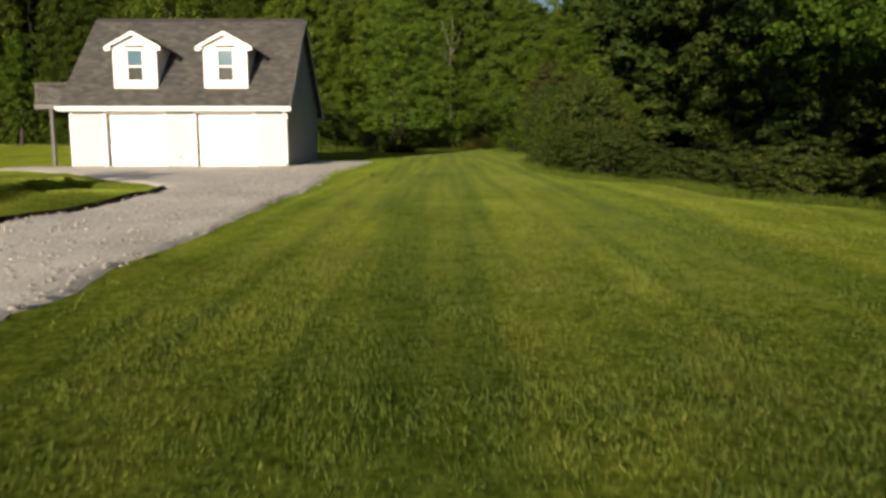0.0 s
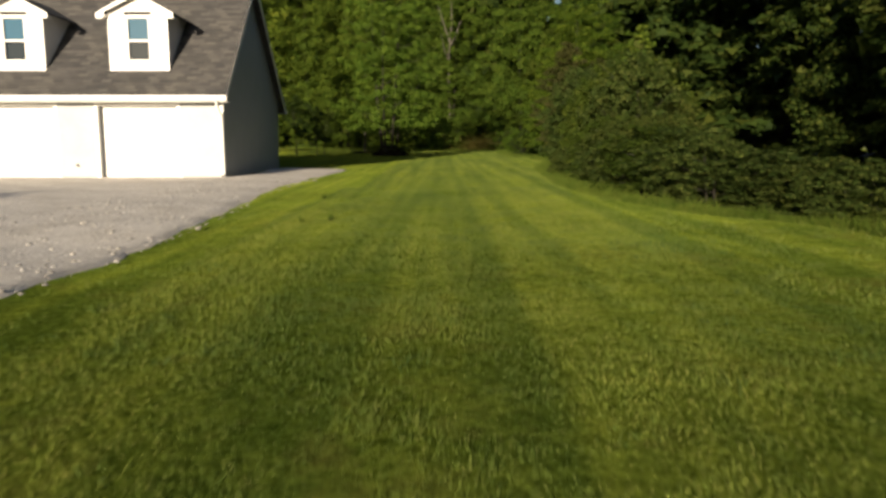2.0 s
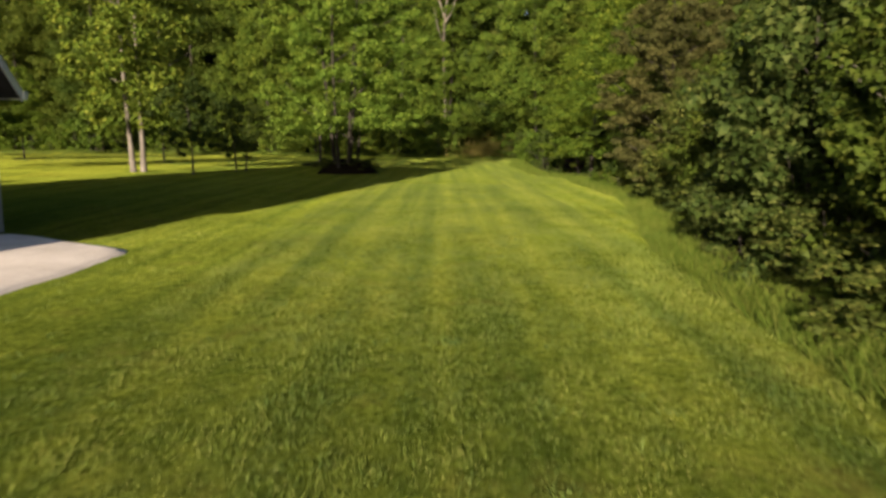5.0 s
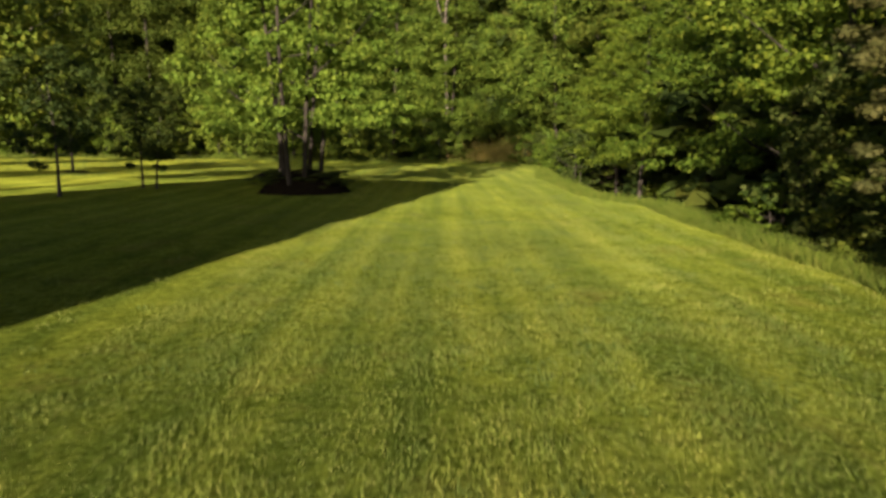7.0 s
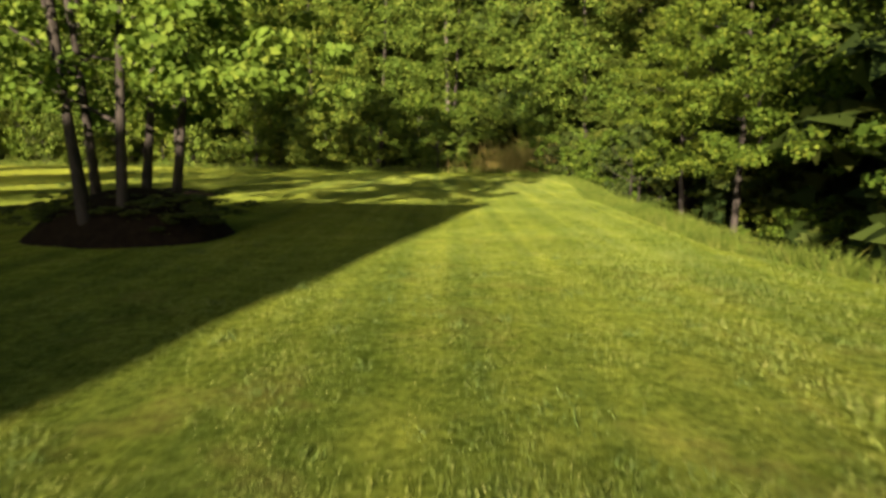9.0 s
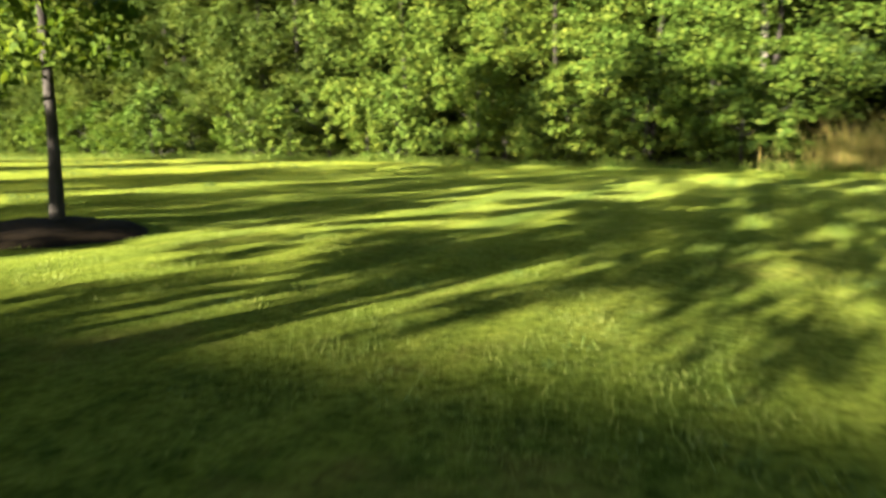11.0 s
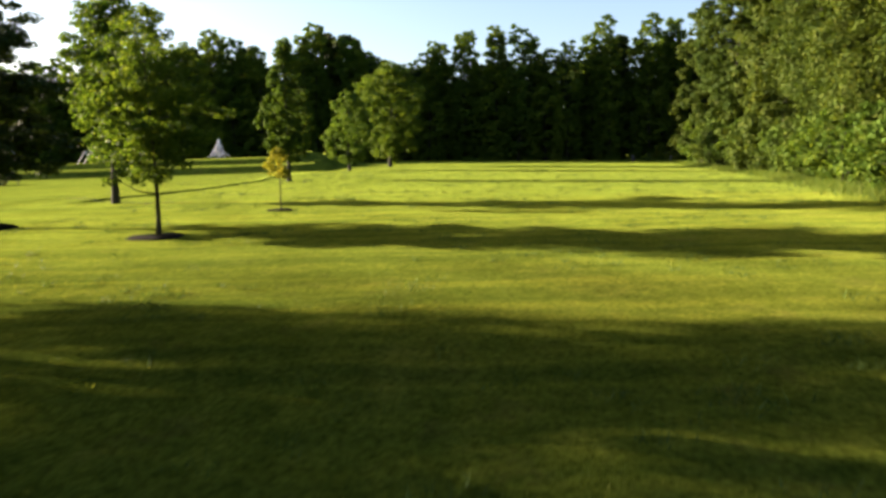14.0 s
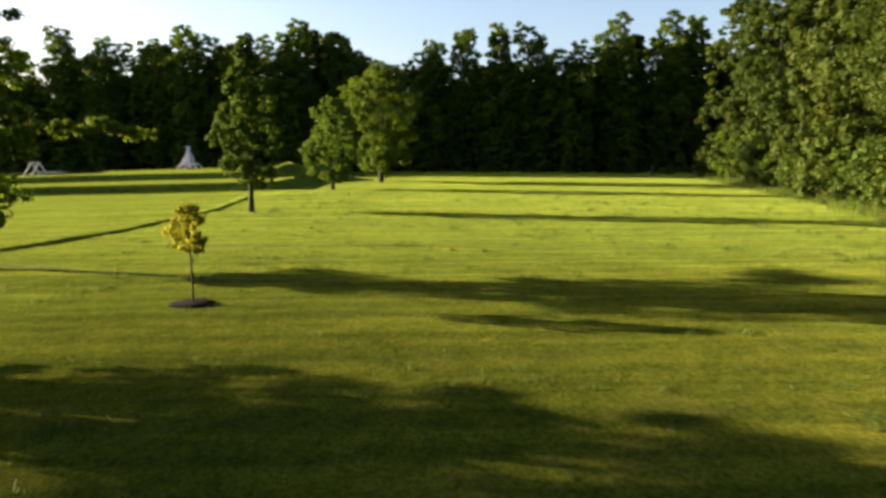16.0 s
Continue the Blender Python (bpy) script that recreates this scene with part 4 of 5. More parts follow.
big = tree("shade_tree", 35, 5.6, 1.25, 1.6, 34, 9, 58, 0.1, oval_profile, M_BARK, M_LEAF_MAPLE, "oval young shade tree in a mulch ring", trunk=0.055, layers=10, boughs=7, spray=0.3, flat=0.7, droop=0.03)
put(big, -25.4, 71.6)
con = tree("spreading_pine", 36, 9.4, 1.5, 2.95, 40, 8, 90, 0.12, pine_profile, M_BARK, M_LEAF_DARK_SHADED, "dark spreading pine with layered boughs", trunk=0.12, limbs=16, layers=14, boughs=10, spray=0.42, flat=0.42, droop=0.1, single=True)
put(con, -28.7, 65.1)
tc = tree("shade_tree", 37, 9.6, 1.6, 2.05, 28, 8, 70, 0.17, oval_profile, M_BARK, M_LEAF_MAPLE, "tall leafy shade tree with a stout trunk", trunk=0.14, layers=12, boughs=8, spray=0.5, droop=0.04)
put(tc, -38.0, 64.5)


def long_bough(root, seed, path, leaves):
    """One bough that reaches far beyond the crown, bare at its foot, with upright leafy sprays along it."""
    r = np.random.default_rng(seed)
    v, f = tube(path, [0.05, 0.035, 0.022, 0.01], 6)
    raw("bough", v, f, M_BARK, root, smooth=True)
    cs, rs = [], []
    for i in range(26):
        u = 0.8 + 2.2 * (i + r.random()) / 26
        k = min(2, int(u))
        q = Vector(path[k]).lerp(Vector(path[k + 1]), u - k)
        cs.append((q.x + r.normal() * 0.35, q.y + r.normal() * 0.12, q.z + 0.12 + 0.45 * r.random() * (1.2 - 0.25 * u)))
        rs.append(0.17 + 0.13 * r.random())
    v, f = leaf_cloud(r, cs, rs, 70, 0.15, 0.8)
    raw("bough_leaves", v, f, leaves, root, "sunlit leafy sprays of a long low bough")


long_bough(tc, 71, ((0, 0, 2.9), (-0.9, 1.4, 3.7), (-1.9, 2.9, 4.0), (-2.5, 4.3, 3.8)), M_LEAF_MAPLE)
col = tree("pear_tree", 38, 9.2, 1.45, 1.95, 64, 9, 66, 0.12, pear_profile, M_BARK, M_LEAF_MAPLE, "narrow upright pear tree in full leaf", trunk=0.13, lobe=0.3)
put(col, -55.3, 67.9)
tl = tree("round_maple", 39, 7.1, 0.9, 2.35, 34, 9, 60, 0.16, round_profile, M_BARK, M_LEAF_BRIGHT, "small round yellow-green maple", trunk=0.15)
put(tl, -73.9, 69.3)
tr = tree("round_maple", 40, 10.6, 1.5, 4.0, 46, 9, 70, 0.21, round_profile, M_BARK, M_LEAF_MAPLE, "broad green maple beside a smaller one", trunk=0.22)
put(tr, -85.5, 72.2)
sap = tree("sapling", 41, 2.1, 1.2, 0.56, 14, 6, 30, 0.085, round_profile, M_BARK, M_LEAF_YELLOW, "yellow-leaved sapling in a mulch ring", trunk=0.022, limbs=4)
put(sap, -32.6, 73.0)
crook = tree("crooked_sapling", 42, 4.6, 1.4, 1.8, 16, 7, 60, 0.11, round_profile, M_BARK, M_LEAF_DARK_SHADED, "dark crooked small tree on the lawn", group="small trees behind the house", trunk=0.055, limbs=3, lean=0.14)
put(crook, -9.7, 57.2, 150, 0.85)
plant(crook, -8.9, 60.8, 160, 0.85)
plant(crook, -8.3, 60.5, 20, 0.8)

def edge(y):
    return float(np.interp(y, EDGE_Y, EDGE_X))


shrubs = []
for k in range(5):
    shrubs.append(tree("shrub", 51 + k, 2.6, 0.25, 1.5, 13, 7, (58, 58, 34, 34, 34)[k], (0.087, 0.095, 0.125, 0.13, 0.12)[k], round_profile, M_WOOD_BARK, (M_LEAF_SHRUB, M_LEAF_SHRUB, M_LEAF, M_LEAF_MAPLE, M_LEAF_DARK_SHADED)[k], "dense leafy shrub at the wood's edge", "shrub", "shrubs along the lawn", trunk=0.03, limbs=4, stems=2, stem_gap=0.1, single=True))


def shrub_row(y0, y1, step, back, size, tall, vary=0.15, first=0):
    y = y0
    while y < y1:
        plant(rng.choice(shrubs[first:first + 2]), edge(y) + back + rng.uniform(-0.3, 0.3), y, rng.uniform(0, 360), size * rng.uniform(1 - vary, 1 + vary), 0.1, tall * rng.uniform(1 - vary, 1 + vary))
        y += step * rng.uniform(0.85, 1.15)


shrub_row(-10, 16.0, 1.6, 1.2, 0.7, 0.55)
shrub_row(14.5, 19.5, 1.2, 1.0, 0.55, 0.55)
shrub_row(13, 21, 1.5, 2.2, 0.7, 0.6)
shrub_row(19.2, 48, 2.2, 1.2, 0.62, 0.6, 0.3)
bowers = []
for k in range(3):
    bowers.append(tree("thicket_bush", 56 + k, 4.4, 0.35, 1.9, 0, 0, 62, 0.105, thicket_profile, M_PALE_BARK if k == 1 else M_WOOD_BARK, (M_LEAF_SHRUB, M_LEAF_OAK, M_LEAF_SHRUB)[k], "tall ragged bush with arching leafy sprays", "shrub", "bushes of the thicket", trunk=0.03, limbs=5, stems=3, stem_gap=0.15, single=True, layers=14, boughs=5, spray=0.36, flat=0.85, droop=0.2))
    put(bowers[k], edge(30 + 3.1 * k) + 2.4, 30 + 3.1 * k, 50 * k, 0.9, 0.1, 0.95)
for y in np.arange(18.6, 49, 1.5):
    size = rng.uniform(0.7, 1.0) * (0.75 if y < 21 else 1.0)
    tall = float(np.interp(y, (18.5, 20.5, 22.5, 25, 27, 30, 34), (0.9, 1.1, 1.5, 2.0, 2.6, 3.2, 4.0))) * rng.uniform(0.75, 1.1)
    plant(rng.choice(bowers), edge(y) + 1.6 + rng.uniform(-0.2, 0.4), float(y), rng.uniform(0, 360), size, 0.1, tall / 4.4 / size)
for y in np.arange(28, 48, 2.3):
    size = rng.uniform(1.0, 1.35) * float(np.interp(y, (28, 33), (0.6, 1)))
    plant(rng.choice(bowers), edge(y) + 3.6 + rng.uniform(-0.4, 0.4), float(y), rng.uniform(0, 360), size, 0.1, float(np.interp(y, (28, 33, 37, 42), (1.9, 3.8, 5.2, 5.8))) * rng.uniform(0.85, 1.1) / 4.4 / size)
shrub_row(52, 77, 2.0, 7.0, 1.0, 1.0, first=2)
# one of the two kinds has its leaves coloured dark as shaded brush
shrub_row(74, 88, 1.8, 1.8, 0.95, 1.0, first=3)
plant(shrubs[3], 7.0, 50.4, 140, 0.6, 0.1, 0.7)
# unseen bushes, added to block the sun from the thicket's inside
for x, y, size, tall in ((9.4, 1.0, 1.7, 1.5), (10.2, 4.5, 1.7, 1.4), (9.0, -3.5, 1.8, 1.5), (9.6, -8, 1.8, 1.6)):
    plant(shrubs[0], x, y, 70 * x, size, 0.1, tall)
for dx, dy in ((-0.9, -0.5), (0.8, -0.7), (0.2, 0.8), (-1.0, 0.5), (1.0, 0.3), (0.0, -0.3)):
    plant(shrubs[1], -3.4 + dx, 59.9 + dy, 90 * dx + 40 * dy, 0.5, -0.1, 0.4)
# two unseen bushes west of the drive, added to cast shade on the island
for x, y in ((-13.6, 10.2), (-15.2, 11.0)):
    plant(shrubs[1], x, y, 60 * x, 1.1, 0.1, 0.95)
# three bushes added to keep the low sun out of the hollow
for x in (8.4, 10.0, 11.6):
    plant(rng.choice(shrubs), x, 50.6, rng.uniform(0, 360), 1.2, 0.1, 1.0)
for k, o in enumerate(shrubs):
    put(o, 13 + k * 2.5, 102, 0, 1.0)
# low growth along the north wood's foot
for i in range(36):
    u = (i + 0.5) / 36
    x = -92 + 95 * u
    y = float(np.interp(x, NORTH_X, NORTH_Y)) + 0.8
    plant(rng.choice(shrubs[2:4]), x + rng.uniform(-1, 1), y + rng.uniform(-0.6, 0.8), rng.uniform(0, 360), rng.uniform(1.2, 1.7), 0.2, rng.uniform(0.8, 1.3))

# slim saplings that stand up out of the thicket
whip = tree("thicket_sapling", 55, 5.6, 0.9, 1.35, 20, 7, 44, 0.1, oval_profile, M_WOOD_BARK, M_LEAF, "slim ragged sapling rising out of the thicket", "tree", "saplings in the thicket", trunk=0.035, limbs=5, lobe=0.36, single=True)
put(whip, edge(32) + 2.6, 32.0, 0, 0.75)
for y in np.arange(33.5, 48, 2.0):
    plant(whip, edge(y) + rng.uniform(1.5, 3.4), float(y) + rng.uniform(-0.6, 0.6), rng.uniform(0, 360), rng.uniform(0.75, 1.15), 0.1, rng.uniform(0.8, 1.25))

# maples whose boughs reach out over the lawn's edge
maple = tree("overhanging_maple", 61, 14.5, 4.4, 5.0, 44, 9, 66, 0.145, maple_profile, M_WOOD_BARK, M_LEAF_MAPLE, "spreading maple whose low boughs hang over the grass", group="maples at the lawn's edge", trunk=0.16, limbs=10, layers=9, boughs=10, spray=0.62, flat=0.45, droop=0.14)
put(maple, 8.4, 11.6, 40, 0.72, 0.2)
for x, y, turn, size in ((8.3, 50.6, 200, 1.0), (11.0, 57.0, 310, 1.25), (11.0, 64.5, 100, 1.25), (10.6, 71.5, 20, 1.12), (11.0, 78.0, 250, 1.0)):
    plant(maple, x, y, turn, size)
cedar = tree("cedar", 63, 6.5, 0.4, 2.0, 32, 9, 150, 0.06, oval_profile, M_WOOD_BARK, M_LEAF_TAN, "olive-brown cedar with ragged dry boughs", trunk=0.08, limbs=14, single=True, layers=13, boughs=9, spray=0.3, flat=0.5, droop=0.1)
put(cedar, 6.6, 44.4, 0, 0.9)
plant(cedar, 8.6, 46.4, 120, 0.9)


# ---- mulch rings and the planted mound ----
def mulch_ring(x, y, r, rise, label):
    vs, fs, k = [], [], 22
    for j in range(5):
        for i in range(k):
            an = 2 * math.pi * i / k
            rr = r * j / 4 * (1 + 0.06 * math.sin(3 * an + x) + 0.04 * math.sin(7 * an))
            px, py = math.cos(an) * rr, math.sin(an) * rr
            vs.append((px, py, zat(x + px, y + py) - zat(x, y) + 0.03 + rise * (1 - (j / 4) ** 2) + (0.02 * noise.noise(Vector((px * 5, py * 5, x))) if j < 4 else -0.08)))
    for j in range(4):
        for i in range(k):
            fs.append((j * k + i, j * k + (i + 1) % k, (j + 1) * k + (i + 1) % k, (j + 1) * k + i))
    ob = raw("mulch_ring", vs, fs, M_MULCH, smooth=True)
    ob.location = (x, y, zat(x, y))
    tagged(ob, label, "mulch bed", "mulch rings")


mulch_ring(-6.3, 68.85, 1.2, 0.16, "dark mulch ring round a shade tree's foot")
mulch_ring(-15.9, 69.85, 0.85, 0.05, "dark mulch ring round a slender tree's foot")
mulch_ring(-25.4, 71.6, 0.8, 0.04, "dark mulch ring round an oval tree's foot")
mulch_ring(-32.6, 73.0, 0.55, 0.03, "neat dark mulch ring round a yellow sapling")
mulch_ring(-28.7, 65.1, 0.75, 0.12, "low dark earth mound round a pine's foot")
mulch_ring(-3.4, 59.9, 1.5, 0.7, "large dark planted mound below a maple clump")


# ---- grass, weeds and stones ----
def on_drive(x, y):
    left = np.interp(y, (-60, 10.3, 13.5, 17, 18.3, 21.3, 26.3, 27.7, 28.5, 31.5, 31.58, 31.62, 60), (-6.5, -6.5, -6.3, -6.6, -7.4, -10.3, -14.4, -17.4, -18.8, -18.8, -16.6, -16.6, -16.6))
    right = np.interp(y, (-60, 5, 11.6, 18, 26, 33, 37, 38.8), (-2.85, -3.0, -3.07, -3.2, -3.8, -3.7, -3.5, -6.1))
    return (x > left - 0.05) & (x < right + 0.1) & (y < 39.0)


def relief(x, y):
    return height(x, y) + np.array([noise.noise(Vector((u * 0.45, v * 0.45, 0))) for u, v in zip(x, y)]) * 0.05 * np.interp(x, (-60, -30, 10, 20), (0.3, 1, 1, 0.3))


def blades(seed, x, y, tall, wide, lean=0.5):
    """Single tapered blades at the places given."""
    r = np.random.default_rng(seed)
    n = len(x)
    z = relief(x, y) - 0.01
    an, tip = r.random(n) * 6.283, r.random(n) * 6.283
    sway = np.sin(x * 2.3 + np.sin(y * 1.1) * 2) * np.sin(y * 1.9 + np.sin(x * 1.7) * 2) + 0.6 * np.sin(x * 6.1 + 2 * np.sin(y * 4.3)) * np.sin(y * 5.3)
    h = tall * (0.55 + 0.9 * r.random(n)) * (1 + 0.35 * sway)
    w = wide * (0.7 + 0.6 * r.random(n))
    ln = h * lean * (0.3 + r.random(n))
    base = np.stack([x, y, z], -1)
    side = np.stack([np.cos(an) * w / 2, np.sin(an) * w / 2, np.zeros(n)], -1)
    top = base + np.stack([np.cos(tip) * ln, np.sin(tip) * ln, h], -1)
    return np.stack([base - side, base + side, top], 1).reshape(-1, 3), np.arange(n * 3).reshape(-1, 3)


def lawn_blades():
    r = np.random.default_rng(5)
    def strip(n, x0, x1, y0, y1):
        k = n // 11
        x, y = np.repeat(x0 + (x1 - x0) * r.random(k), 11), np.repeat(y0 + (y1 - y0) * r.random(k), 11)
        spread = np.repeat(0.03 + 0.1 * r.random(k), 11)
        x, y = x + r.normal(size=k * 11) * spread, y + r.normal(size=k * 11) * spread
        keep = ~on_drive(x, y)
        edge_x = np.interp(y, EDGE_Y, EDGE_X)
        keep &= x < edge_x + 0.4
        return x[keep], y[keep]

    sets = [
        (strip(290000, -2.3, 3.2, 1.5, 27.0), 0.037, 0.0062), (strip(290000, -1.9, 4.0, 27.0, 52.0), 0.036, 0.0062),
        (strip(230000, -2.6, 4.8, 52.0, 84.0), 0.032, 0.0058), (strip(90000, -12.0, -2.4, 1.0, 84.0), 0.04, 0.012),
        (strip(110000, 3.2, 8.0, 1.0, 84.0), 0.045, 0.014), (strip(70000, -13.0, -3.6, 66.0, 90.0), 0.02, 0.006), (strip(110000, -8.5, -0.5, 69.0, 79.5), 0.022, 0.0045),
        (strip(90000, -36.0, -13.0, 66.0, 92.0), 0.03, 0.011), (strip(60000, -76.0, -36.0, 60.0, 101.0), 0.06, 0.022),
    ]
    vs, fs, n = [], [], 0
    for k, ((x, y), tall, wide) in enumerate(sets):
        v, f = blades(70 + k, x, y, tall, wide)
        vs.append(v)
        fs.append(f + n)
        n += len(v)
    ob = raw("lawn_grass", np.concatenate(vs), np.concatenate(fs), M_BLADE)
    tagged(ob, "short mown grass blades in uneven tufts", "grass", kind="stuff")


def lawn_tufts():
    """Coarser tufts and clover clumps that the mower bends but does not cut."""
    r = np.random.default_rng(15)
    vs, fs, n = [], [], 0
    for k, (count, x0, x1, y0, y1, tall, wide) in enumerate(((1500, -2.4, 3.4, 2.0, 60.0, 0.055, 0.011), (260, -2.4, 4.5, 60.0, 82.0, 0.05, 0.01), (1300, -38.0, -9.0, 66.0, 92.0, 0.085, 0.02), (500, -70.0, -38.0, 66.0, 98.0, 0.1, 0.03))):
        cx, cy = x0 + (x1 - x0) * r.random(count), y0 + (y1 - y0) * r.random(count)
        patch = np.sin(cx * 0.9 + 1.5 * np.sin(cy * 0.4)) + np.sin(cy * 0.7 + 2 * np.sin(cx * 0.5)) + r.normal(size=count) * 0.8
        cx, cy = cx[patch > 0.1], cy[patch > 0.1]
        m = 20
        spread = np.repeat(0.03 + 0.07 * r.random(len(cx)), m) * (2.0 if tall > 0.08 else 1.0)
        x, y = np.repeat(cx, m) + r.normal(size=len(cx) * m) * spread, np.repeat(cy, m) + r.normal(size=len(cx) * m) * spread
        keep = ~on_drive(x, y)
        v, f = blades(90 + k, x[keep], y[keep], tall, wide, 0.9)
        vs.append(v)
        fs.append(f + n)
        n += len(v)
    ob = raw("grass_tufts", np.concatenate(vs), np.concatenate(fs), M_BLADE_TUFT)
    tagged(ob, "scattered darker tufts of coarse grass on the lawn", "grass", kind="stuff")


def weeds():
    """Longer grass and weeds where the mower stops: along the thicket, the north wood and at trunks' feet."""
    r = np.random.default_rng(6)
    y = 4 + 84 * r.random(60000)
    x = np.interp(y, EDGE_Y, EDGE_X) - 0.15 + np.abs(r.normal(size=len(y))) * 0.6
    v1, f1 = blades(81, x, y, 0.16, 0.013, 0.8)
    x = -92 + 98 * r.random(15000)
    y = np.interp(x, NORTH_X, NORTH_Y) - 0.5 + r.normal(size=len(x)) * 0.8
    v2, f2 = blades(82, x, y, 0.3, 0.035, 0.7)
    ob = raw("weeds", np.concatenate([v1, v2]), np.concatenate([f1, f2 + len(v1)]), M_BLADE_LONG)
    tagged(ob, "rank green weeds along the mown lawn's edge", "weeds", kind="stuff")
    x, y = 6.6 + r.normal(size=5000) * 1.4, 90.5 + r.normal(size=5000) * 1.0
    v, f = blades(83, x, y, 1.3, 0.03, 0.5)
    ob = raw("tall_grass", v, f, M_TALL)
    tagged(ob, "stand of tall tan dry grass before the woods", "grass", kind="stuff")


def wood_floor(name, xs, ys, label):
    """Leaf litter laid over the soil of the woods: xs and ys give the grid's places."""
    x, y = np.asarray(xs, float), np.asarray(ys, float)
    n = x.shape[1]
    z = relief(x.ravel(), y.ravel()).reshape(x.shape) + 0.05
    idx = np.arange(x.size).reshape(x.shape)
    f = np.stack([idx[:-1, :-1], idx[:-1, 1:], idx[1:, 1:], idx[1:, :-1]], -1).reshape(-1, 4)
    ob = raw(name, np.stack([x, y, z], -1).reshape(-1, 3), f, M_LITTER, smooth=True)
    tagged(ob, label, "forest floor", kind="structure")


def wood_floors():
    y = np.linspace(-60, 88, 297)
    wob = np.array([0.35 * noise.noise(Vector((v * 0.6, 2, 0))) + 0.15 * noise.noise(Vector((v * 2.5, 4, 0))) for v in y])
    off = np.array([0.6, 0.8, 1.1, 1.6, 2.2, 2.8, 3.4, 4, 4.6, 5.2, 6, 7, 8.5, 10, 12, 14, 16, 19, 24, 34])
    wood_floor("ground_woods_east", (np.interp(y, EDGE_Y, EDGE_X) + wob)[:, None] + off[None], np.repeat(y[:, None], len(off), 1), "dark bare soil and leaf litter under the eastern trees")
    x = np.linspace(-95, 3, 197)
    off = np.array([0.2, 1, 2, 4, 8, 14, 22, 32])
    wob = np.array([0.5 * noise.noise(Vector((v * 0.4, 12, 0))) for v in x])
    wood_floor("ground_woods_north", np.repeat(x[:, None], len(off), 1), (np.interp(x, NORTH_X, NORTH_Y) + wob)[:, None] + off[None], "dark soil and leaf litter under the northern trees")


def stones():
    """Loose stones on the drive."""
    r = np.random.default_rng(7)
    n = 4200
    y = 2 + 29 * r.random(n) ** 1.4
    x = -6.6 + 3.7 * r.random(n)
    k = on_drive(x, y) & (x < -3.05)
    x, y = x[k], y[k]
    n = len(x)
    s = 0.012 + 0.032 * r.random(n) ** 3
    z = relief(x, y) + 0.032
    shape = np.array([(1, 0, 0), (0.2, 0.9, 0), (-0.9, 0.4, 0), (-0.6, -0.8, 0), (0.5, -0.9, 0), (0.1, 0.05, 0.8)])
    an = r.random(n) * 6.283
    c, sn = np.cos(an), np.sin(an)
    p = shape[None] * s[:, None, None] * (0.75 + 0.5 * r.random((n, 6, 1)))
    q = np.stack([p[..., 0] * c[:, None] - p[..., 1] * sn[:, None] + x[:, None], p[..., 0] * sn[:, None] + p[..., 1] * c[:, None] + y[:, None], p[..., 2] + z[:, None]], -1)
    f = np.array([(i, (i + 1) % 5, 5) for i in range(5)])
    fs = (np.arange(n)[:, None, None] * 6 + f[None]).reshape(-1, 3)
    ob = raw("loose_stones", q.reshape(-1, 3), fs, M_STONE)
    tagged(ob, "pale loose stones scattered over the drive", "stones", kind="stuff")


lawn_blades()
lawn_tufts()
weeds()
wood_floors()
stones()


# ---- far things to the west ----
def fountain(x, y, tall, seed):
    """A pond fountain: jets of white drops that rise and fall from a floating nozzle."""
    r = np.random.default_rng(seed)
    root = empty("pond_fountain", pose(x, y, zat(x, y)), "white spray of a pond fountain beyond the grass bank", "fountain", "pond fountains")
    vs, fs = [], []
    tet = np.array([(1, 0, -0.5), (-0.6, 0.9, -0.5), (-0.6, -0.9, -0.5), (0, 0, 1.2)])
    for j in range(46):
        an, reach = r.random() * 6.283, 0.2 + 1.3 * r.random()
        peak = tall * (1.02 - 0.55 * reach)
        if j < 12:
            reach, peak = 0.3 * r.random(), tall
        for i in range(26):
            u = (i + r.random()) / 26
            p = np.array([math.cos(an) * reach * u, math.sin(an) * reach * u, 0.1 + peak * 4 * (u * 0.5 + 0.06) * (1 - u * 0.5 - 0.06) if j < 12 else 0.1 + peak * 4 * u * (1 - u)]) + r.normal(size=3) * 0.03
            n = len(vs)
            vs += [tuple(p + tet[k] * (0.03 + 0.035 * r.random())) for k in range(4)]
            fs += [(n, n + 1, n + 2), (n, n + 1, n + 3), (n + 1, n + 2, n + 3), (n + 2, n, n + 3)]
    raw("spray", vs, fs, M_SPRAY, root, "white water drops")
    v, f = tube([(0, 0, -0.05), (0, 0, 0.12), (0, 0, 0.16)], [0.35, 0.35, 0.1], 14)
    raw("nozzle_float", v, f, M_DARK, root, smooth=True)


def garden_frame(x, y):
    """A small pale A-shaped frame with a plank on the bank's top."""
    root = empty("garden_frame", pose(x, y, zat(x, y), 0, 0, 80), "small pale grey A-shaped timber frame on the grass bank", "garden frame")
    for a0, a1 in (((-1.0, 0, -0.05), (0.0, 0, 1.35)), ((1.0, 0, -0.05), (0.0, 0, 1.35))):
        for d in (-0.5, 0.5):
            v, f = tube([(a0[0], d, a0[2]), (a1[0], d, a1[2])], [0.09, 0.09], 6)
            raw("leg", v, f, M_CONCRETE, root)
    boxed("ridge_rail", (-0.08, -0.55, 1.3, 0.08, 0.55, 1.42), M_CONCRETE, root, bevel=0.01)
    boxed("plank", (0.6, -0.4, 0.35, 3.2, 0.4, 0.45), M_CONCRETE, root, bevel=0.01)


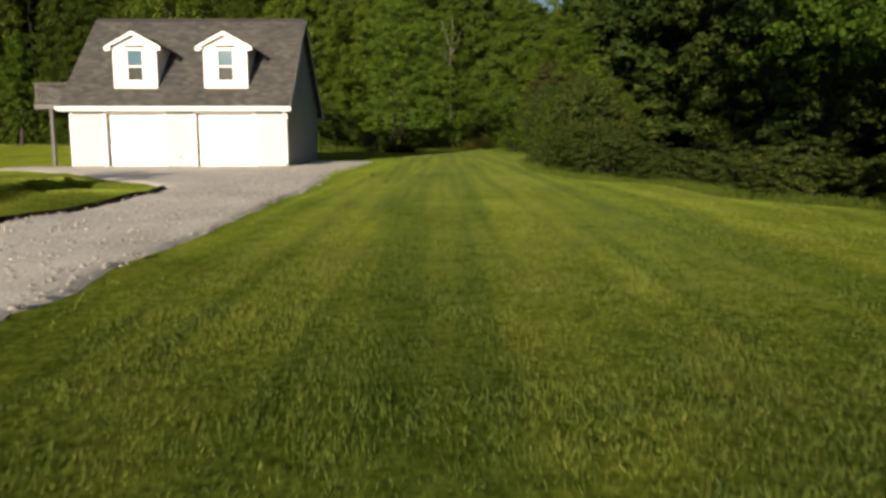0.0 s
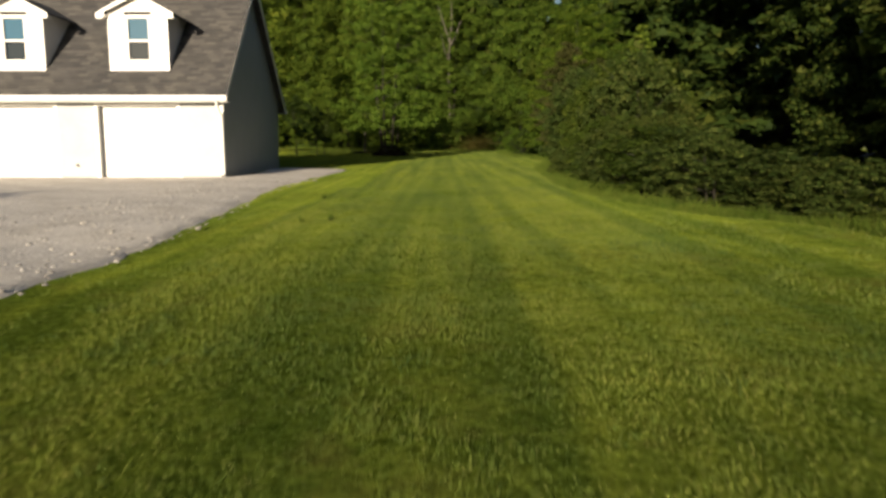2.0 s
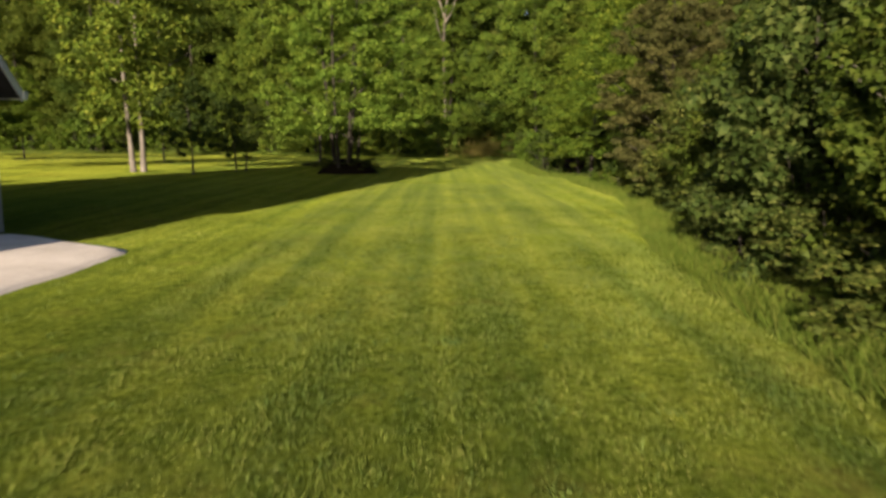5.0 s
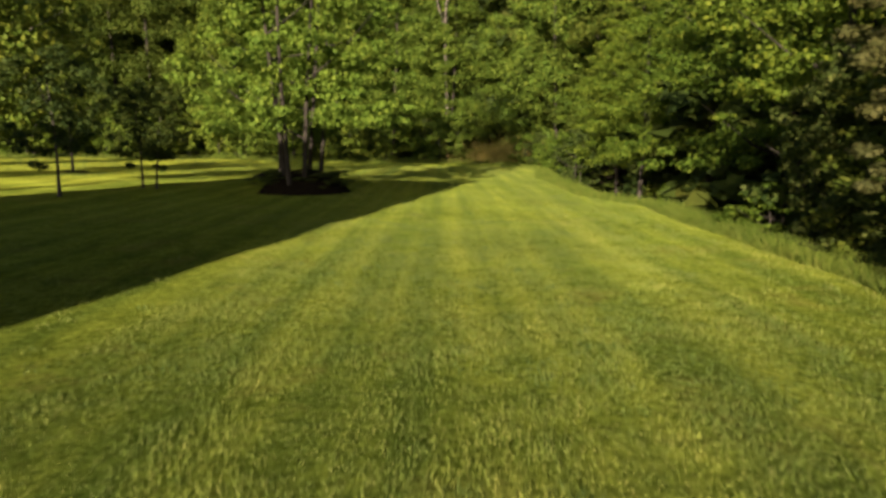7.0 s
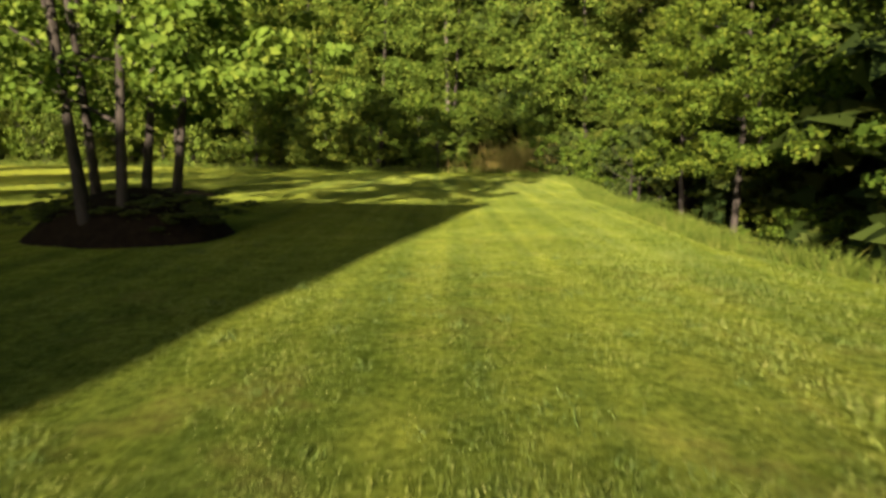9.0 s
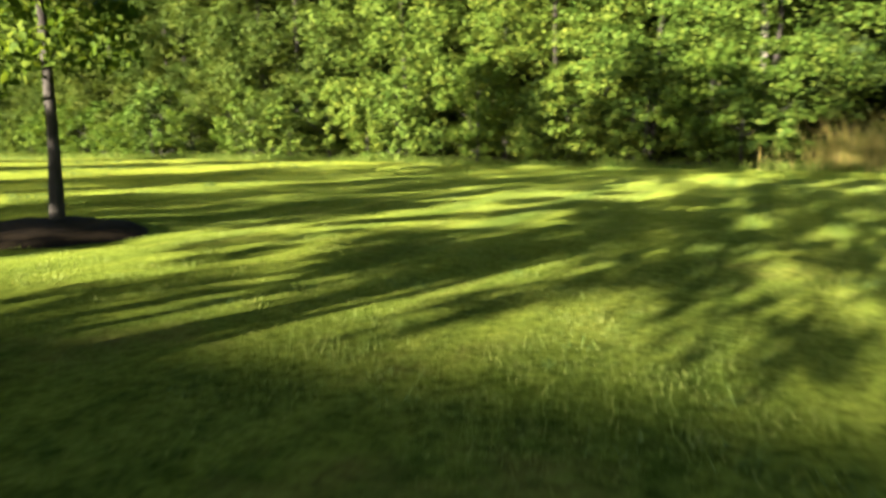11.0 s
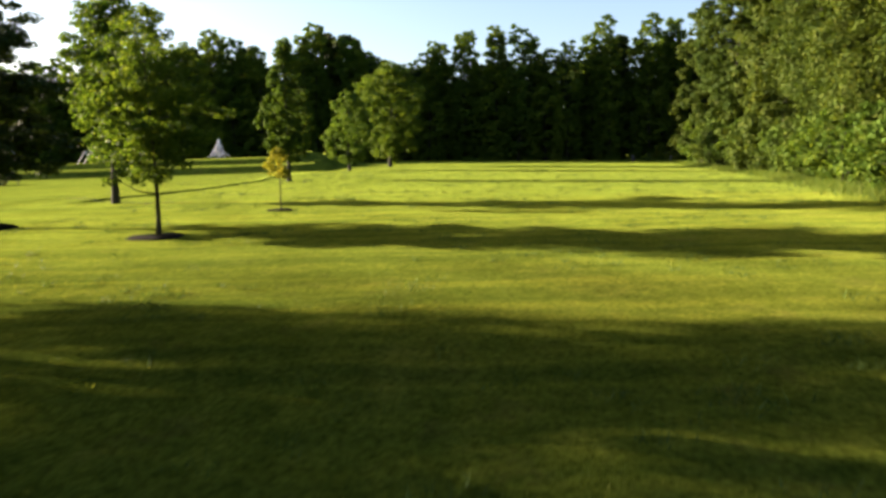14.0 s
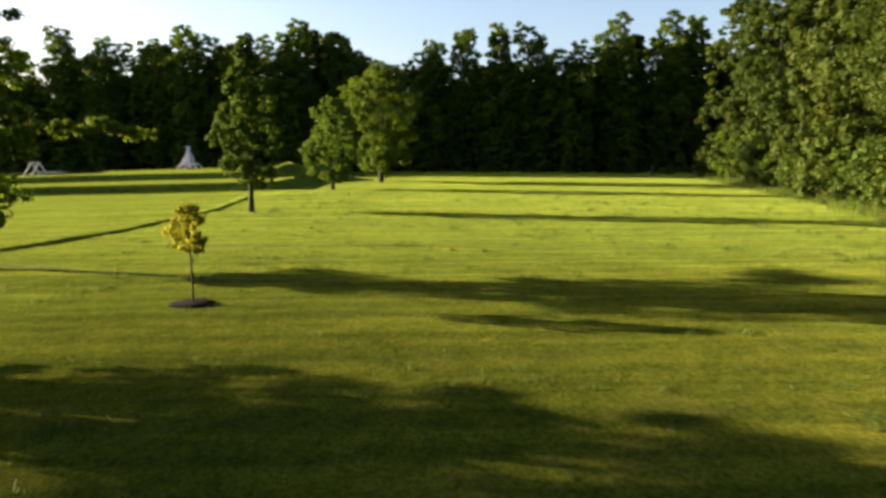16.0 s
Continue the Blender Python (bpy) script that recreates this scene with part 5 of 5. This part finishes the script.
def trailer(x, y, turn):
    """A low utility trailer: dark bed, two pale-rimmed wheels, a drawbar with a jack."""
    root = empty("utility_trailer", pose(x, y, zat(x, y), 0, 0, turn), "low dark utility trailer with pale wheels on the lawn", "trailer")
    boxed("bed", (-1.5, -0.85, 0.5, 1.5, 0.85, 0.58), M_DARK, root, bevel=0.01)
    for dims in ((-1.5, -0.85, 0.585, 1.5, -0.8, 0.95), (-1.5, 0.8, 0.585, 1.5, 0.85, 0.95), (-1.5, -0.79, 0.585, -1.45, 0.79, 0.95)):
        boxed("side_board", dims, M_DARK, root, bevel=0.008)
    for s in (-1, 1):
        bm = bmesh.new()
        bmesh.ops.create_cone(bm, cap_ends=True, segments=20, radius1=0.33, radius2=0.33, depth=0.2, matrix=pose(1.1, s * 0.97, 0.31, 90))
        w = part("wheel", bm, M_DARK, root, "black tyre")
        bm = bmesh.new()
        bmesh.ops.create_cone(bm, cap_ends=True, segments=16, radius1=0.22, radius2=0.2, depth=0.22, matrix=pose(1.1, s * 0.97, 0.31, 90))
        part("rim", bm, M_WHITE, w, "pale wheel rim")
    for s in (-0.6, 0.6):
        v, f = tube([(1.5, s, 0.5), (2.9, 0, 0.45)], [0.04, 0.04], 6)
        raw("drawbar", v, f, M_DECK, root)
    v, f = tube([(2.8, 0, -0.02), (2.8, 0, 0.75)], [0.04, 0.03], 8)
    raw("jack", v, f, M_DECK, root)


def pond():
    vs, fs = [(0, 0, 0)], []
    for i in range(48):
        an = 2 * math.pi * i / 48
        vs.append((math.cos(an) * 7 * (1 + 0.1 * math.sin(3 * an)), math.sin(an) * 24, 0))
        fs.append((0, i + 1, (i + 1) % 48 + 1))
    ob = raw("pond", vs, fs, M_WATER)
    ob.location = (-99, 37, zat(-99, 37) + 0.04)
    tagged(ob, "still pond water behind the grass bank", "pond", kind="structure")


pond()
fountain(-97, 49.2, 2.4, 91)
fountain(-97, 22.5, 2.8, 92)
garden_frame(-87, 37.6)
trailer(-63, 41.5, 95)


def wheel_track(points, label):
    """A shallow line of pressed, bare earth worn by a mower's wheel."""
    ctrl = [Vector((*p, 0)) for p in points]
    vs, fs, n = [], [], 0
    for (a0, a1) in zip(ctrl, ctrl[1:]):
        steps = max(2, int((a1 - a0).length / 0.3))
        for i in range(steps):
            p = a0.lerp(a1, i / steps)
            side = Vector((-(a1 - a0).y, (a1 - a0).x, 0)).normalized() * (0.09 + 0.05 * noise.noise(Vector((p.x * 0.9, p.y * 0.9, 3))))
            p = p + side.normalized() * 0.12 * noise.noise(Vector((p.x * 0.3, p.y * 0.3, 8)))
            for k in (-1, 0, 1):
                q = p + side * k
                z = float(relief(np.array([q.x]), np.array([q.y]))[0])
                vs.append((q.x, q.y, z + (0.012 if k == 0 else 0.004)))
            if n:
                b = n * 3
                fs += [(b - 3, b - 2, b + 1, b), (b - 2, b - 1, b + 2, b + 1)]
            n += 1
    ob = raw("wheel_track", vs, fs, M_TRACK, smooth=True)
    tagged(ob, label, "wheel track", "wheel tracks on the lawn", kind="structure")


wheel_track([(-41.0, 60.5), (-38.6, 64.9), (-37.2, 67.9), (-36.4, 70.2), (-35.3, 73.2), (-34.6, 76.5)], "thin worn wheel track in the grass")
wheel_track([(-42.3, 66.6), (-41.8, 70.4), (-41.4, 74.9), (-40.9, 79.2), (-40.1, 82.6)], "thin worn wheel track in the grass")


def post(x, y, tall):
    """A short weathered fence post with a slanted top."""
    bm = bmesh.new()
    prism(bm, [(-0.09, -0.2), (0.09, -0.2), (0.09, tall - 0.05), (-0.09, tall)], -0.09, 0.09)
    ob = part("fence_post", bm, M_DECK, None)
    ob.location = (x, y, zat(x, y))
    tagged(ob, "short weathered wooden post before the woods", "post", "posts before the woods")


post(-100.6, 102.6, 0.9)
post(-100.3, 107.5, 1.2)
plant(shrubs[2], -100.4, 104.6, 40, 0.5, 0.05, 0.9)


# ---- small things on the lawn ----
def clod(x, y, size, turn):
    """A torn-up tuft left by the mower."""
    r = np.random.default_rng(int(size * 1000))
    root = empty("grass_clod", pose(x, y, zat(x, y) + 0.02, 0, 0, turn), "torn clump of earth and grass on the lawn", "clod", "clods on the lawn")
    bm = bmesh.new()
    bmesh.ops.create_icosphere(bm, subdivisions=2, radius=size)
    for v in bm.verts:
        v.co = Vector((v.co.x * 1.3, v.co.y * 0.8, v.co.z * 0.45)) * (0.85 + 0.3 * r.random())
    part("earth", bm, M_MULCH, root)
    n = 60
    an = r.random(n) * 6.283
    d = size * (0.3 + 0.9 * r.random(n))
    base = np.stack([np.cos(an) * d, np.sin(an) * d * 0.7, np.zeros(n)], -1)
    top = base + np.stack([np.cos(an) * 0.04, np.sin(an) * 0.04, 0.05 + 0.05 * r.random(n)], -1)
    side = np.stack([-np.sin(an), np.cos(an), np.zeros(n)], -1) * 0.006
    raw("blades", np.stack([base - side, base + side, top], 1).reshape(-1, 3), np.arange(n * 3).reshape(-1, 3), M_BLADE_LONG, root)


clod(-2.3, 23.6, 0.045, 20)
clod(-1.9, 19.1, 0.03, 70)
clod(-1.5, 19.4, 0.035, 10)
